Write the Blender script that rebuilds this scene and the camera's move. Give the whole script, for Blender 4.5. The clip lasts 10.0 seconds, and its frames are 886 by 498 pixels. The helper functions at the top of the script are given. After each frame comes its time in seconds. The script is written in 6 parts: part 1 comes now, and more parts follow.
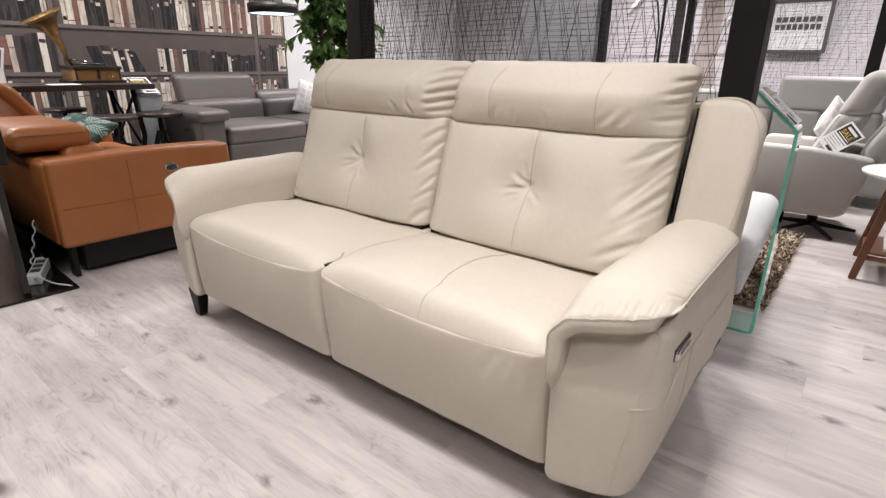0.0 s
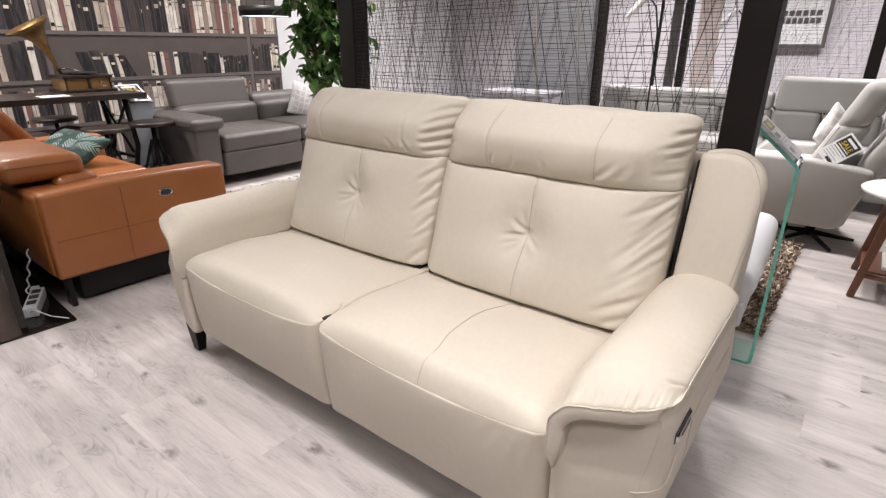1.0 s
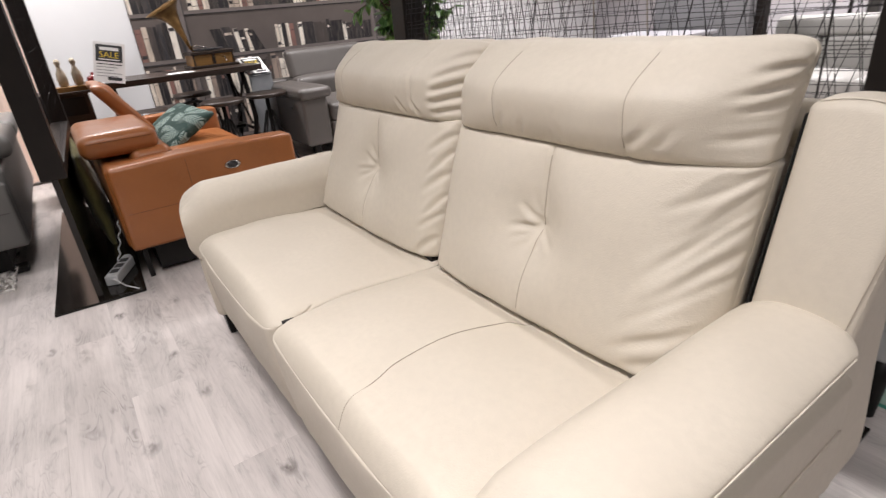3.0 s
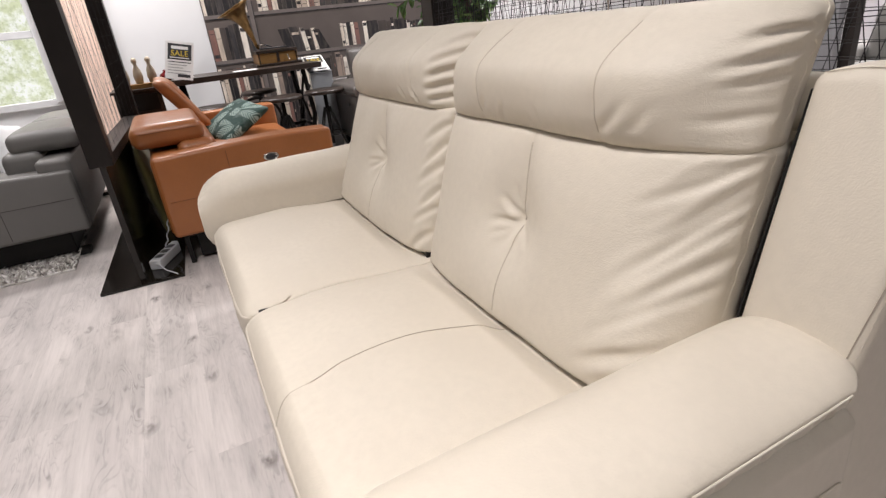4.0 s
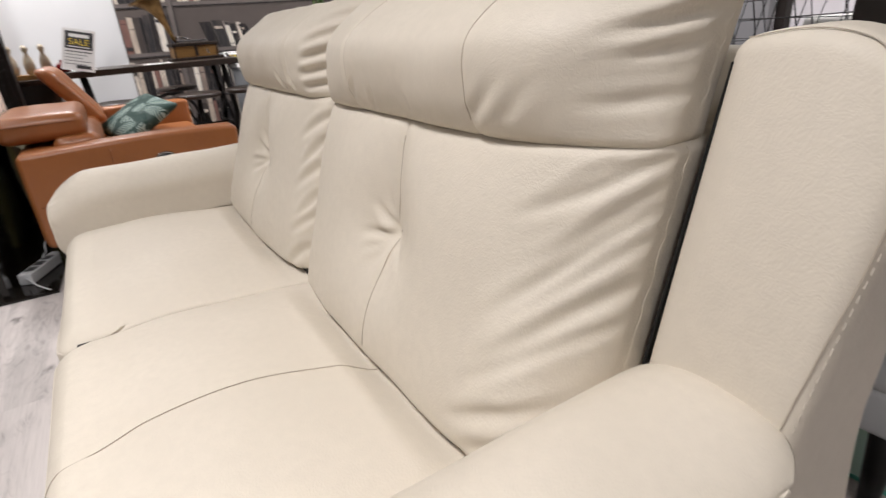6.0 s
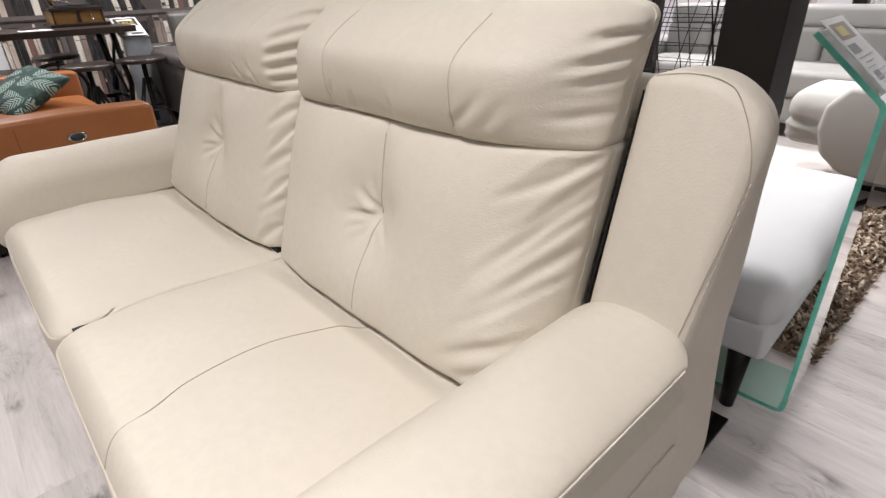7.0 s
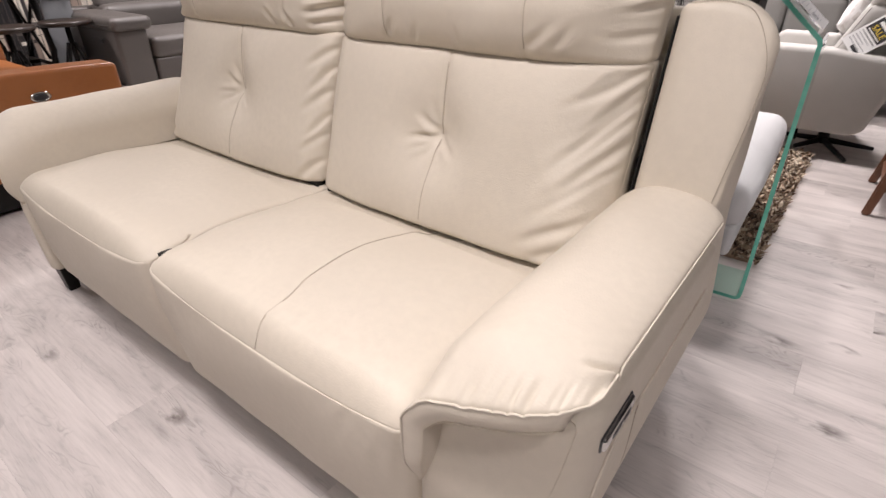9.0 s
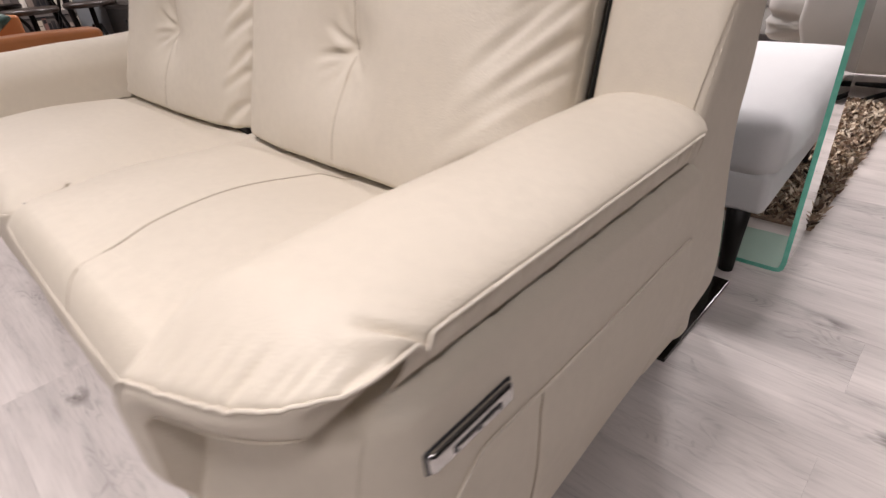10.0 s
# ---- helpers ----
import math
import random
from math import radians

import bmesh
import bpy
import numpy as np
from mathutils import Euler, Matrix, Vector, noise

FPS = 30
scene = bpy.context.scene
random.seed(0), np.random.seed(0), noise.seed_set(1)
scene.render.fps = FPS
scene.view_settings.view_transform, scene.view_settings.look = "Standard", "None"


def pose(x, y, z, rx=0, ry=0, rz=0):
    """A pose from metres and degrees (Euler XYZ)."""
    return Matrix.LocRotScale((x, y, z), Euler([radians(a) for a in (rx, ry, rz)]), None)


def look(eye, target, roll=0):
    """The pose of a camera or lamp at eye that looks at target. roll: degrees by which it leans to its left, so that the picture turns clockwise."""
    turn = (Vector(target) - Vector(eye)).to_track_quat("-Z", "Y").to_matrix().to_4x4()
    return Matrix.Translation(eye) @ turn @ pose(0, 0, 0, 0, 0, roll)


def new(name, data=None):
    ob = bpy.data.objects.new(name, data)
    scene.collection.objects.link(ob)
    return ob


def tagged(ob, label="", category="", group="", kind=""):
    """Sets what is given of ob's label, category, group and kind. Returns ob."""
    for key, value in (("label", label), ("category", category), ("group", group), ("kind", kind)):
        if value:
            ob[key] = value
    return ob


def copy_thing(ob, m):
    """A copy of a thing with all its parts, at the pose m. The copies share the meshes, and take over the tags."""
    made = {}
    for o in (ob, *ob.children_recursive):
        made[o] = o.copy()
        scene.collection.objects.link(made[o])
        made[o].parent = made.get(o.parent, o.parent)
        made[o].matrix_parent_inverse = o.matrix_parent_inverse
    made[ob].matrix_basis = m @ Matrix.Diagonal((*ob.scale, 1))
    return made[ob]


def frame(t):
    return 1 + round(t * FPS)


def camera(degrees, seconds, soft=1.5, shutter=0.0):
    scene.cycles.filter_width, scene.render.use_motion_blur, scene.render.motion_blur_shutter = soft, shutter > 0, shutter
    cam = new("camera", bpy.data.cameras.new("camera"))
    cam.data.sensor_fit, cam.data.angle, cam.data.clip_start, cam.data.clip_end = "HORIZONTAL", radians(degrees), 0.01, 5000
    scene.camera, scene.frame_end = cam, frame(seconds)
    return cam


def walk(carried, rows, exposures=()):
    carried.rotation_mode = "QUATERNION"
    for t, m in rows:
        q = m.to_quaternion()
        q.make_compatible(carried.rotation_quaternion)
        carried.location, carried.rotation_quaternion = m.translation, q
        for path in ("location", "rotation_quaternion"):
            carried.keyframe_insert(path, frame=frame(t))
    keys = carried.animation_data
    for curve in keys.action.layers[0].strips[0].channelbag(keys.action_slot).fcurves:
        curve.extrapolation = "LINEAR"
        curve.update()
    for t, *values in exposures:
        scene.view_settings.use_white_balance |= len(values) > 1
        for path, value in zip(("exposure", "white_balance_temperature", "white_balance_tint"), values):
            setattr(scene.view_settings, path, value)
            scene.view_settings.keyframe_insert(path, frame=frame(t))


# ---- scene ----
cam = camera(79.4, 10.0, 1.3, 0.5)
PATH = [
    (0, (1.238, -1.517, 1.049), (0.069, -0.034, 0.39), 0.9),
    (0.5, (1.191, -1.489, 1.161), (0.042, 0.0, 0.48), 0.7),
    (1, (1.182, -1.452, 1.245), (0.034, 0.019, 0.525), 0.3),
    (1.5, (1.202, -1.344, 1.261), (-0.016, 0.055, 0.513), -0.9),
    (2, (1.241, -1.124, 1.23), (-0.066, 0.173, 0.449), -2.2),
    (2.5, (1.245, -0.986, 1.208), (-0.172, 0.173, 0.401), -3.7),
    (2.7, (1.222, -0.917, 1.183), (-0.24, 0.18, 0.369), -4.4),
    (3.8, (1.256, -0.643, 1.089), (-0.394, 0.156, 0.287), -6.4),
    (4, (1.275, -0.595, 1.075), (-0.396, 0.173, 0.287), -6.4),
    (4.5, (1.269, -0.495, 1.042), (-0.429, 0.248, 0.292), -5.9),
    (5, (1.224, -0.398, 1.014), (-0.479, 0.356, 0.285), -5.7),
    (5.5, (1.17, -0.336, 0.994), (-0.509, 0.465, 0.26), -5.3),
    (5.7, (1.159, -0.331, 0.988), (-0.499, 0.503, 0.245), -5.0),
    (6.8, (1.178, -0.544, 1.064), (-0.168, 0.633, 0.168), -2.0),
    (7, (1.222, -0.572, 1.091), (-0.107, 0.619, 0.188), -1.9),
    (7.5, (1.185, -0.728, 1.106), (0.03, 0.605, 0.164), 0.3),
    (8, (1.108, -0.893, 1.101), (0.079, 0.517, 0.124), 1.4),
    (8.5, (1.094, -0.985, 1.097), (0.089, 0.437, 0.113), 1.1),
    (9, (1.152, -0.958, 1.053), (0.076, 0.411, 0.069), -0.5),
    (9.5, (1.209, -0.817, 0.938), (0.028, 0.462, -0.048), -2.9),
    (10, (1.234, -0.627, 0.839), (-0.008, 0.575, -0.168), -4.5),
]
walk(cam, [(t, look(eye, target, roll)) for t, eye, target, roll in PATH],
     [(0.0, 0.04, 6500, 10), (5.0, -0.03, 6500, 9), (6.8, -0.01, 6350, 8), (8.3, -0.13, 6350, 9), (9.0, -0.06, 6650, 14), (10.0, -0.10, 6650, 14)])

# ---- light ----
world = bpy.data.worlds.new("world")
scene.world = world
world.use_nodes = True
world.node_tree.nodes["Background"].inputs[0].default_value = (0.9, 0.95, 1.0, 1)
world.node_tree.nodes["Background"].inputs[1].default_value = 0.4
scene.view_settings.exposure = 0.0

ROOM_X0, ROOM_X1, ROOM_Y0, ROOM_Y1, ROOM_H = -4.8, 6.5, -6.5, 6.4, 3.1
# x, y, share of lamps added out of view, weighted for the wanted brightness
LAMPS = [(-4.0, -2.3, 0.66), (-4.2, -0.55, 0.74), (-1.9, -1.7, 0.27), (0.58, -1.0, 0.56), (1.1, -3.1, 0.48), (2.5, -1.0, 0.37), (-3.4, 1.5, 0.62), (-1.2, 2.3, 1.00), (0.35, 2.5, 0.60), (-3.5, 3.6, 0.8), (-1.2, 4.9, 1.4), (1.4, 4.9, 1.35)]
LAMP_POWER = 67


# ---- materials ----
def links(m):
    m.use_nodes = True
    nt = m.node_tree
    return nt, nt.nodes, nt.links, nt.nodes["Principled BSDF"]


def mix_rgb(nt, fac, a, b):
    n = nt.nodes.new("ShaderNodeMix")
    n.data_type = "RGBA"
    if isinstance(fac, float):
        n.inputs[0].default_value = fac
    else:
        nt.links.new(fac, n.inputs[0])
    for i, v in ((6, a), (7, b)):
        if isinstance(v, tuple):
            n.inputs[i].default_value = (*v, 1)
        else:
            nt.links.new(v, n.inputs[i])
    return n.outputs[2]


def ramp(nt, src, lo, hi):
    n = nt.nodes.new("ShaderNodeMapRange")
    n.inputs[1].default_value, n.inputs[2].default_value = lo, hi
    nt.links.new(src, n.inputs[0])
    return n.outputs[0]


def coords(nt, scale=(1, 1, 1), kind="Object"):
    tc = nt.nodes.new("ShaderNodeTexCoord")
    mp = nt.nodes.new("ShaderNodeMapping")
    mp.inputs[3].default_value = scale
    nt.links.new(tc.outputs[kind], mp.inputs[0])
    return mp.outputs[0]


def noise_tex(nt, vec, scale, detail=3.0, rough=0.55, distort=0.0):
    n = nt.nodes.new("ShaderNodeTexNoise")
    n.inputs["Scale"].default_value, n.inputs["Detail"].default_value = scale, detail
    n.inputs["Roughness"].default_value, n.inputs["Distortion"].default_value = rough, distort
    nt.links.new(vec, n.inputs["Vector"])
    return n.outputs[0]


def bump(nt, height, strength, dist, into):
    b = nt.nodes.new("ShaderNodeBump")
    b.inputs["Strength"].default_value, b.inputs["Distance"].default_value = strength, dist
    nt.links.new(height, b.inputs["Height"])
    nt.links.new(b.outputs[0], into.inputs["Normal"])
    return b


def simple(name, a, b=None, rough=0.5, metal=0.0, scale=12.0, grain=0.0, grain_scale=300.0, coat=0.0, spec=0.5):
    """A surface that wavers between two tones, with fine grain."""
    m = bpy.data.materials.new(name)
    nt, nodes, lk, p = links(m)
    v = coords(nt)
    b = b or tuple(c * 0.85 for c in a)
    big = noise_tex(nt, v, scale, 4)
    lk.new(mix_rgb(nt, ramp(nt, big, 0.3, 0.7), b, a), p.inputs["Base Color"])
    r = nodes.new("ShaderNodeMapRange")
    r.inputs[3].default_value, r.inputs[4].default_value = max(0.02, rough - 0.06), min(1, rough + 0.06)
    lk.new(big, r.inputs[0])
    lk.new(r.outputs[0], p.inputs["Roughness"])
    p.inputs["Metallic"].default_value = metal
    p.inputs["Specular IOR Level"].default_value = spec
    p.inputs["Coat Weight"].default_value = coat
    if grain:
        bump(nt, noise_tex(nt, v, grain_scale, 2), grain, 0.001, p)
    return m


def leather(name, a, b, rough=0.45, cell=330.0, depth=0.35, spec=0.5, crumple=0.0):
    """Grained hide: small rounded cells, broad tone drift."""
    m = bpy.data.materials.new(name)
    nt, nodes, lk, p = links(m)
    v = coords(nt)
    vor = nodes.new("ShaderNodeTexVoronoi")
    vor.feature = "SMOOTH_F1"
    vor.inputs["Scale"].default_value = cell
    warp = noise_tex(nt, v, 40, 2)
    add = nodes.new("ShaderNodeVectorMath")
    add.operation = "MULTIPLY_ADD"
    lk.new(warp, add.inputs[0])
    add.inputs[1].default_value = (0.02, 0.02, 0.02)
    lk.new(v, add.inputs[2])
    lk.new(add.outputs[0], vor.inputs["Vector"])
    big = noise_tex(nt, v, 5, 4)
    mid = noise_tex(nt, v, 60, 3)
    c = mix_rgb(nt, ramp(nt, big, 0.3, 0.7), b, a)
    c2 = mix_rgb(nt, ramp(nt, mid, 0.35, 0.8), c, tuple(x * 0.93 for x in a))
    lk.new(c2, p.inputs["Base Color"])
    rr = nodes.new("ShaderNodeMapRange")
    rr.inputs[3].default_value, rr.inputs[4].default_value = rough - 0.05, rough + 0.08
    lk.new(mid, rr.inputs[0])
    lk.new(rr.outputs[0], p.inputs["Roughness"])
    p.inputs["Specular IOR Level"].default_value = spec
    mx = nodes.new("ShaderNodeMath")
    mx.operation = "ADD"
    crinkle = noise_tex(nt, coords(nt, (0.45, 1, 1.5)), 240, 3, 0.6, 0.3)
    lk.new(vor.outputs["Distance"], mx.inputs[0])
    half = nodes.new("ShaderNodeMath")
    half.operation = "MULTIPLY"
    half.inputs[1].default_value = 0.28
    lk.new(crinkle, half.inputs[0])
    lk.new(half.outputs[0], mx.inputs[1])
    height = mx.outputs[0]
    if crumple:
        # hide drawn into fine wrinkles towards the ends of the back cushions
        xyz = nodes.new("ShaderNodeSeparateXYZ")
        lk.new(v, xyz.inputs[0])

        def calc(op, a, b):
            n = nodes.new("ShaderNodeMath")
            n.operation = op
            for i, val in ((0, a), (1, b)):
                if isinstance(val, float):
                    n.inputs[i].default_value = val
                else:
                    lk.new(val, n.inputs[i])
            return n.outputs[0]

        def window(val, lo, hi):
            n = nodes.new("ShaderNodeMapRange")
            n.interpolation_type = "SMOOTHSTEP"
            n.inputs[1].default_value, n.inputs[2].default_value = lo, hi
            lk.new(val, n.inputs[0])
            return n.outputs[0]

        zone = calc("MULTIPLY", calc("MULTIPLY", window(xyz.outputs[0], 0.56, 0.78), window(xyz.outputs[0], 0.828, 0.818)), calc("MULTIPLY", window(xyz.outputs[2], 0.50, 0.60), window(xyz.outputs[1], 0.22, 0.18)))
        zone = calc("MULTIPLY", zone, window(noise_tex(nt, v, 9, 2), 0.34, 0.62))
        turned = nodes.new("ShaderNodeMapping")
        turned.inputs[2].default_value = (0.0, 0.45, 0.0)
        turned.inputs[3].default_value = (0.42, 1.0, 1.7)
        lk.new(v, turned.inputs[0])
        wrinkle = noise_tex(nt, turned.outputs[0], 95, 4, 0.6, 0.7)
        height = calc("ADD", height, calc("MULTIPLY", calc("MULTIPLY", wrinkle, zone), crumple))
    bump(nt, height, depth, 0.0012, p)
    return m


def fabric(name, a, b, scale=900.0, depth=0.5):
    m = bpy.data.materials.new(name)
    nt, nodes, lk, p = links(m)
    v = coords(nt)
    big = noise_tex(nt, v, 6, 5)
    fine = noise_tex(nt, v, scale, 2)
    c = mix_rgb(nt, ramp(nt, big, 0.3, 0.7), b, a)
    lk.new(mix_rgb(nt, ramp(nt, fine, 0.3, 0.8), c, tuple(x * 0.85 for x in a)), p.inputs["Base Color"])
    p.inputs["Roughness"].default_value = 0.9
    p.inputs["Sheen Weight"].default_value = 0.15
    bump(nt, fine, depth, 0.001, p)
    return m


def wood(name, a, b, along=(1, 12, 12), rough=0.5, scale=6.0, vary=0.0, island=False):
    m = bpy.data.materials.new(name)
    nt, nodes, lk, p = links(m)
    v = coords(nt, along)
    g = noise_tex(nt, v, scale, 6, 0.65, 0.6)
    f = noise_tex(nt, coords(nt, tuple(s * 6 for s in along)), scale, 3)
    c = mix_rgb(nt, ramp(nt, g, 0.3, 0.7), a, b)
    c = mix_rgb(nt, ramp(nt, f, 0.4, 0.75), c, tuple(x * 0.7 for x in a))
    lk.new(c, p.inputs["Base Color"])
    p.inputs["Roughness"].default_value = rough
    bump(nt, f, 0.25, 0.001, p)
    return m


KNOTS = [(-0.550, -0.714, 0.060), (-0.366, -0.913, 0.065), (-1.385, -0.888, 0.055), (-1.368, -0.664, 0.045), (-0.875, -0.754, 0.040), (0.0, -0.60, 0.05), (-0.31, -1.359, 0.06), (0.182, -0.916, 0.045), (1.301, 1.151, 0.035), (1.411, 0.91, 0.025), (1.467, 0.543, 0.05), (1.172, 0.68, 0.07), (1.332, 0.754, 0.05), (1.337, 0.367, 0.05), (-1.242, -1.156, 0.04)]


def floor_wood():
    """Limed grey oak boards: pale ground, brown-grey cathedral grain, dark knots, each board a little different."""
    m = bpy.data.materials.new("limed_oak")
    nt, nodes, lk, p = links(m)
    tc = nodes.new("ShaderNodeTexCoord")
    info = nodes.new("ShaderNodeObjectInfo")
    off = nodes.new("ShaderNodeVectorMath")
    off.operation = "MULTIPLY_ADD"
    lk.new(info.outputs["Random"], off.inputs[0])
    off.inputs[1].default_value = (37.0, 91.0, 13.0)
    lk.new(tc.outputs["Object"], off.inputs[2])

    def mapped(s):
        mp = nodes.new("ShaderNodeMapping")
        mp.inputs[3].default_value = s
        lk.new(off.outputs[0], mp.inputs[0])
        return mp.outputs[0]

    def math2(op, a, b):
        n = nodes.new("ShaderNodeMath")
        n.operation = op
        for i, v in ((0, a), (1, b)):
            if isinstance(v, float):
                n.inputs[i].default_value = v
            else:
                lk.new(v, n.inputs[i])
        return n.outputs[0]

    fibre = noise_tex(nt, mapped((3, 70, 1)), 2.0, 4, 0.6)
    fine = noise_tex(nt, mapped((9, 130, 1)), 2.0, 3, 0.65)
    streak = noise_tex(nt, mapped((0.9, 8.0, 1)), 1.4, 4, 0.6, 0.5)
    cloud = noise_tex(nt, mapped((0.8, 2.2, 1)), 1.6, 3)
    # cathedral grain: contour lines of a slow field, in loose patches along the board
    field = noise_tex(nt, mapped((1.9, 7.5, 1)), 1.5, 2.0, 0.5, 1.3)
    rings = math2("SINE", math2("MULTIPLY", field, 62.0), 0.0)
    patch = ramp(nt, noise_tex(nt, mapped((1.5, 5.0, 1)), 1.6, 3, 0.55, 0.7), 0.47, 0.68)
    broken = ramp(nt, noise_tex(nt, mapped((9, 26, 1)), 1.5, 3, 0.6, 0.8), 0.32, 0.70)
    knots = nodes.new("ShaderNodeTexVoronoi")
    knots.inputs["Scale"].default_value = 1.0
    wob = noise_tex(nt, mapped((14, 30, 1)), 1.0, 3)
    kv = nodes.new("ShaderNodeVectorMath")
    kv.operation = "MULTIPLY_ADD"
    lk.new(wob, kv.inputs[0])
    kv.inputs[1].default_value = (0.30, 0.30, 0)
    lk.new(mapped((1.7, 3.6, 1)), kv.inputs[2])
    lk.new(kv.outputs[0], knots.inputs["Vector"])
    knot = ramp(nt, knots.outputs["Distance"], 0.12, 0.02)
    light, mid, dark = (0.575, 0.528, 0.502), (0.315, 0.290, 0.277), (0.190, 0.172, 0.163)
    c = mix_rgb(nt, math2("MULTIPLY", ramp(nt, streak, 0.40, 0.76), 0.72), light, mid)
    c = mix_rgb(nt, math2("MULTIPLY", ramp(nt, cloud, 0.5, 0.85), 0.35), c, (0.47, 0.432, 0.412))
    c = mix_rgb(nt, math2("MULTIPLY", patch, 0.42), c, mid)
    c = mix_rgb(nt, math2("MULTIPLY", math2("MULTIPLY", ramp(nt, rings, 0.05, 1.0), patch), math2("MULTIPLY", broken, 0.80)), c, dark)
    c = mix_rgb(nt, math2("MULTIPLY", ramp(nt, fibre, 0.45, 0.8), 0.20), c, dark)
    c = mix_rgb(nt, math2("MULTIPLY", math2("MULTIPLY", ramp(nt, fine, 0.52, 0.72), ramp(nt, streak, 0.35, 0.65)), 0.30), c, dark)
    tone = nodes.new("ShaderNodeMapRange")
    tone.inputs[3].default_value, tone.inputs[4].default_value = 0.0, 0.10
    lk.new(info.outputs["Random"], tone.inputs[0])
    c = mix_rgb(nt, tone.outputs[0], c, mid)
    c = mix_rgb(nt, math2("MULTIPLY", math2("MULTIPLY", knot, ramp(nt, wob, 0.3, 0.6)), 0.6), c, (0.16, 0.138, 0.125))
    # the darkest knots, each at its own place
    geo = nodes.new("ShaderNodeNewGeometry")
    for kx, ky, size in KNOTS:
        sub = nodes.new("ShaderNodeVectorMath")
        sub.operation = "SUBTRACT"
        lk.new(geo.outputs["Position"], sub.inputs[0])
        sub.inputs[1].default_value = (kx, ky, 0)
        wv = nodes.new("ShaderNodeVectorMath")
        wv.operation = "MULTIPLY_ADD"
        lk.new(wob, wv.inputs[0])
        wv.inputs[1].default_value = (0.10, 0.055, 0)
        lk.new(sub.outputs[0], wv.inputs[2])
        sh = nodes.new("ShaderNodeVectorMath")
        sh.operation = "MULTIPLY_ADD"
        lk.new(wv.outputs[0], sh.inputs[0])
        sh.inputs[1].default_value = (1 / size, 1.9 / size, 0)
        sh.inputs[2].default_value = (-0.05 / size, -0.05225 / size, 0)
        ln = nodes.new("ShaderNodeVectorMath")
        ln.operation = "LENGTH"
        lk.new(sh.outputs[0], ln.inputs[0])
        km = nodes.new("ShaderNodeMath")
        km.operation = "MULTIPLY"
        lk.new(ramp(nt, ln.outputs["Value"], 1.0, 0.25), km.inputs[0])
        lk.new(ramp(nt, wob, 0.30, 0.62), km.inputs[1])
        c = mix_rgb(nt, km.outputs[0], c, (0.11, 0.095, 0.087))
    lk.new(c, p.inputs["Base Color"])
    rr = nodes.new("ShaderNodeMapRange")
    rr.inputs[3].default_value, rr.inputs[4].default_value = 0.42, 0.6
    lk.new(fibre, rr.inputs[0])
    lk.new(rr.outputs[0], p.inputs["Roughness"])
    bump(nt, fibre, 0.12, 0.001, p)
    return m


def by_island(name, stops, rough=0.7, grain=0.3):
    """One of several colours for each loose piece of a mesh."""
    m = bpy.data.materials.new(name)
    nt, nodes, lk, p = links(m)
    geo = nodes.new("ShaderNodeNewGeometry")
    r = nodes.new("ShaderNodeValToRGB")
    r.color_ramp.interpolation = "CONSTANT"
    els = r.color_ramp.elements
    while len(els) < len(stops):
        els.new(0.5)
    for i, c in enumerate(stops):
        els[i].position = i / len(stops)
        els[i].color = (*c, 1)
    lk.new(geo.outputs["Random Per Island"], r.inputs[0])
    v = coords(nt, (1, 1, 0.25))
    n = noise_tex(nt, v, 30, 4)
    lk.new(mix_rgb(nt, ramp(nt, n, 0.46, 0.92), r.outputs[0], (0.10, 0.08, 0.07)), p.inputs["Base Color"])
    p.inputs["Roughness"].default_value = rough
    return m


def glass_mat(name, tint, rough=0.02):
    m = bpy.data.materials.new(name)
    nt, nodes, lk, p = links(m)
    p.inputs["Base Color"].default_value = (*tint, 1)
    p.inputs["Roughness"].default_value = rough
    p.inputs["Transmission Weight"].default_value = 1.0
    p.inputs["IOR"].default_value = 1.5
    return m


def glow(name, colour, strength):
    m = bpy.data.materials.new(name)
    nt, nodes, lk, p = links(m)
    p.inputs["Base Color"].default_value = (*colour, 1)
    p.inputs["Emission Color"].default_value = (*colour, 1)
    p.inputs["Emission Strength"].default_value = strength
    return m


CREAM = leather("cream_leather", (0.622, 0.564, 0.472), (0.588, 0.531, 0.442), 0.56, 340, 0.24, 0.42, 3.2)
# darker than the hide: the shade in the seam grooves, put into the tube colour
CREAM_SEAM = simple("seam_groove_shade", (0.46, 0.40, 0.32), rough=0.7)
CREAM_THREAD = simple("cream_thread", (0.66, 0.60, 0.51), rough=0.7)
TAN = leather("tan_leather", (0.345, 0.122, 0.036), (0.285, 0.098, 0.028), 0.33, 300, 0.25, 0.6)
TAN_SEAM = simple("tan_seam", (0.20, 0.07, 0.025), rough=0.6)
TAUPE = leather("taupe_leather", (0.096, 0.086, 0.079), (0.082, 0.073, 0.067), 0.42, 300, 0.25)
TAUPE_SEAM = simple("taupe_seam", (0.05, 0.045, 0.04), rough=0.7)
STONE = leather("stone_leather", (0.27, 0.263, 0.25), (0.245, 0.238, 0.226), 0.5, 300, 0.2)
GRAPHITE = leather("mid_grey_leather", (0.17, 0.164, 0.155), (0.15, 0.145, 0.138), 0.45, 300, 0.2)
SUEDE = fabric("grey_suede", (0.49, 0.475, 0.45), (0.43, 0.42, 0.395), 500, 0.25)
SUEDE_SEAM = simple("suede_seam", (0.25, 0.24, 0.225), rough=0.8)
LINEN = fabric("pale_grey_linen", (0.70, 0.705, 0.71), (0.65, 0.655, 0.66), 900, 0.5)
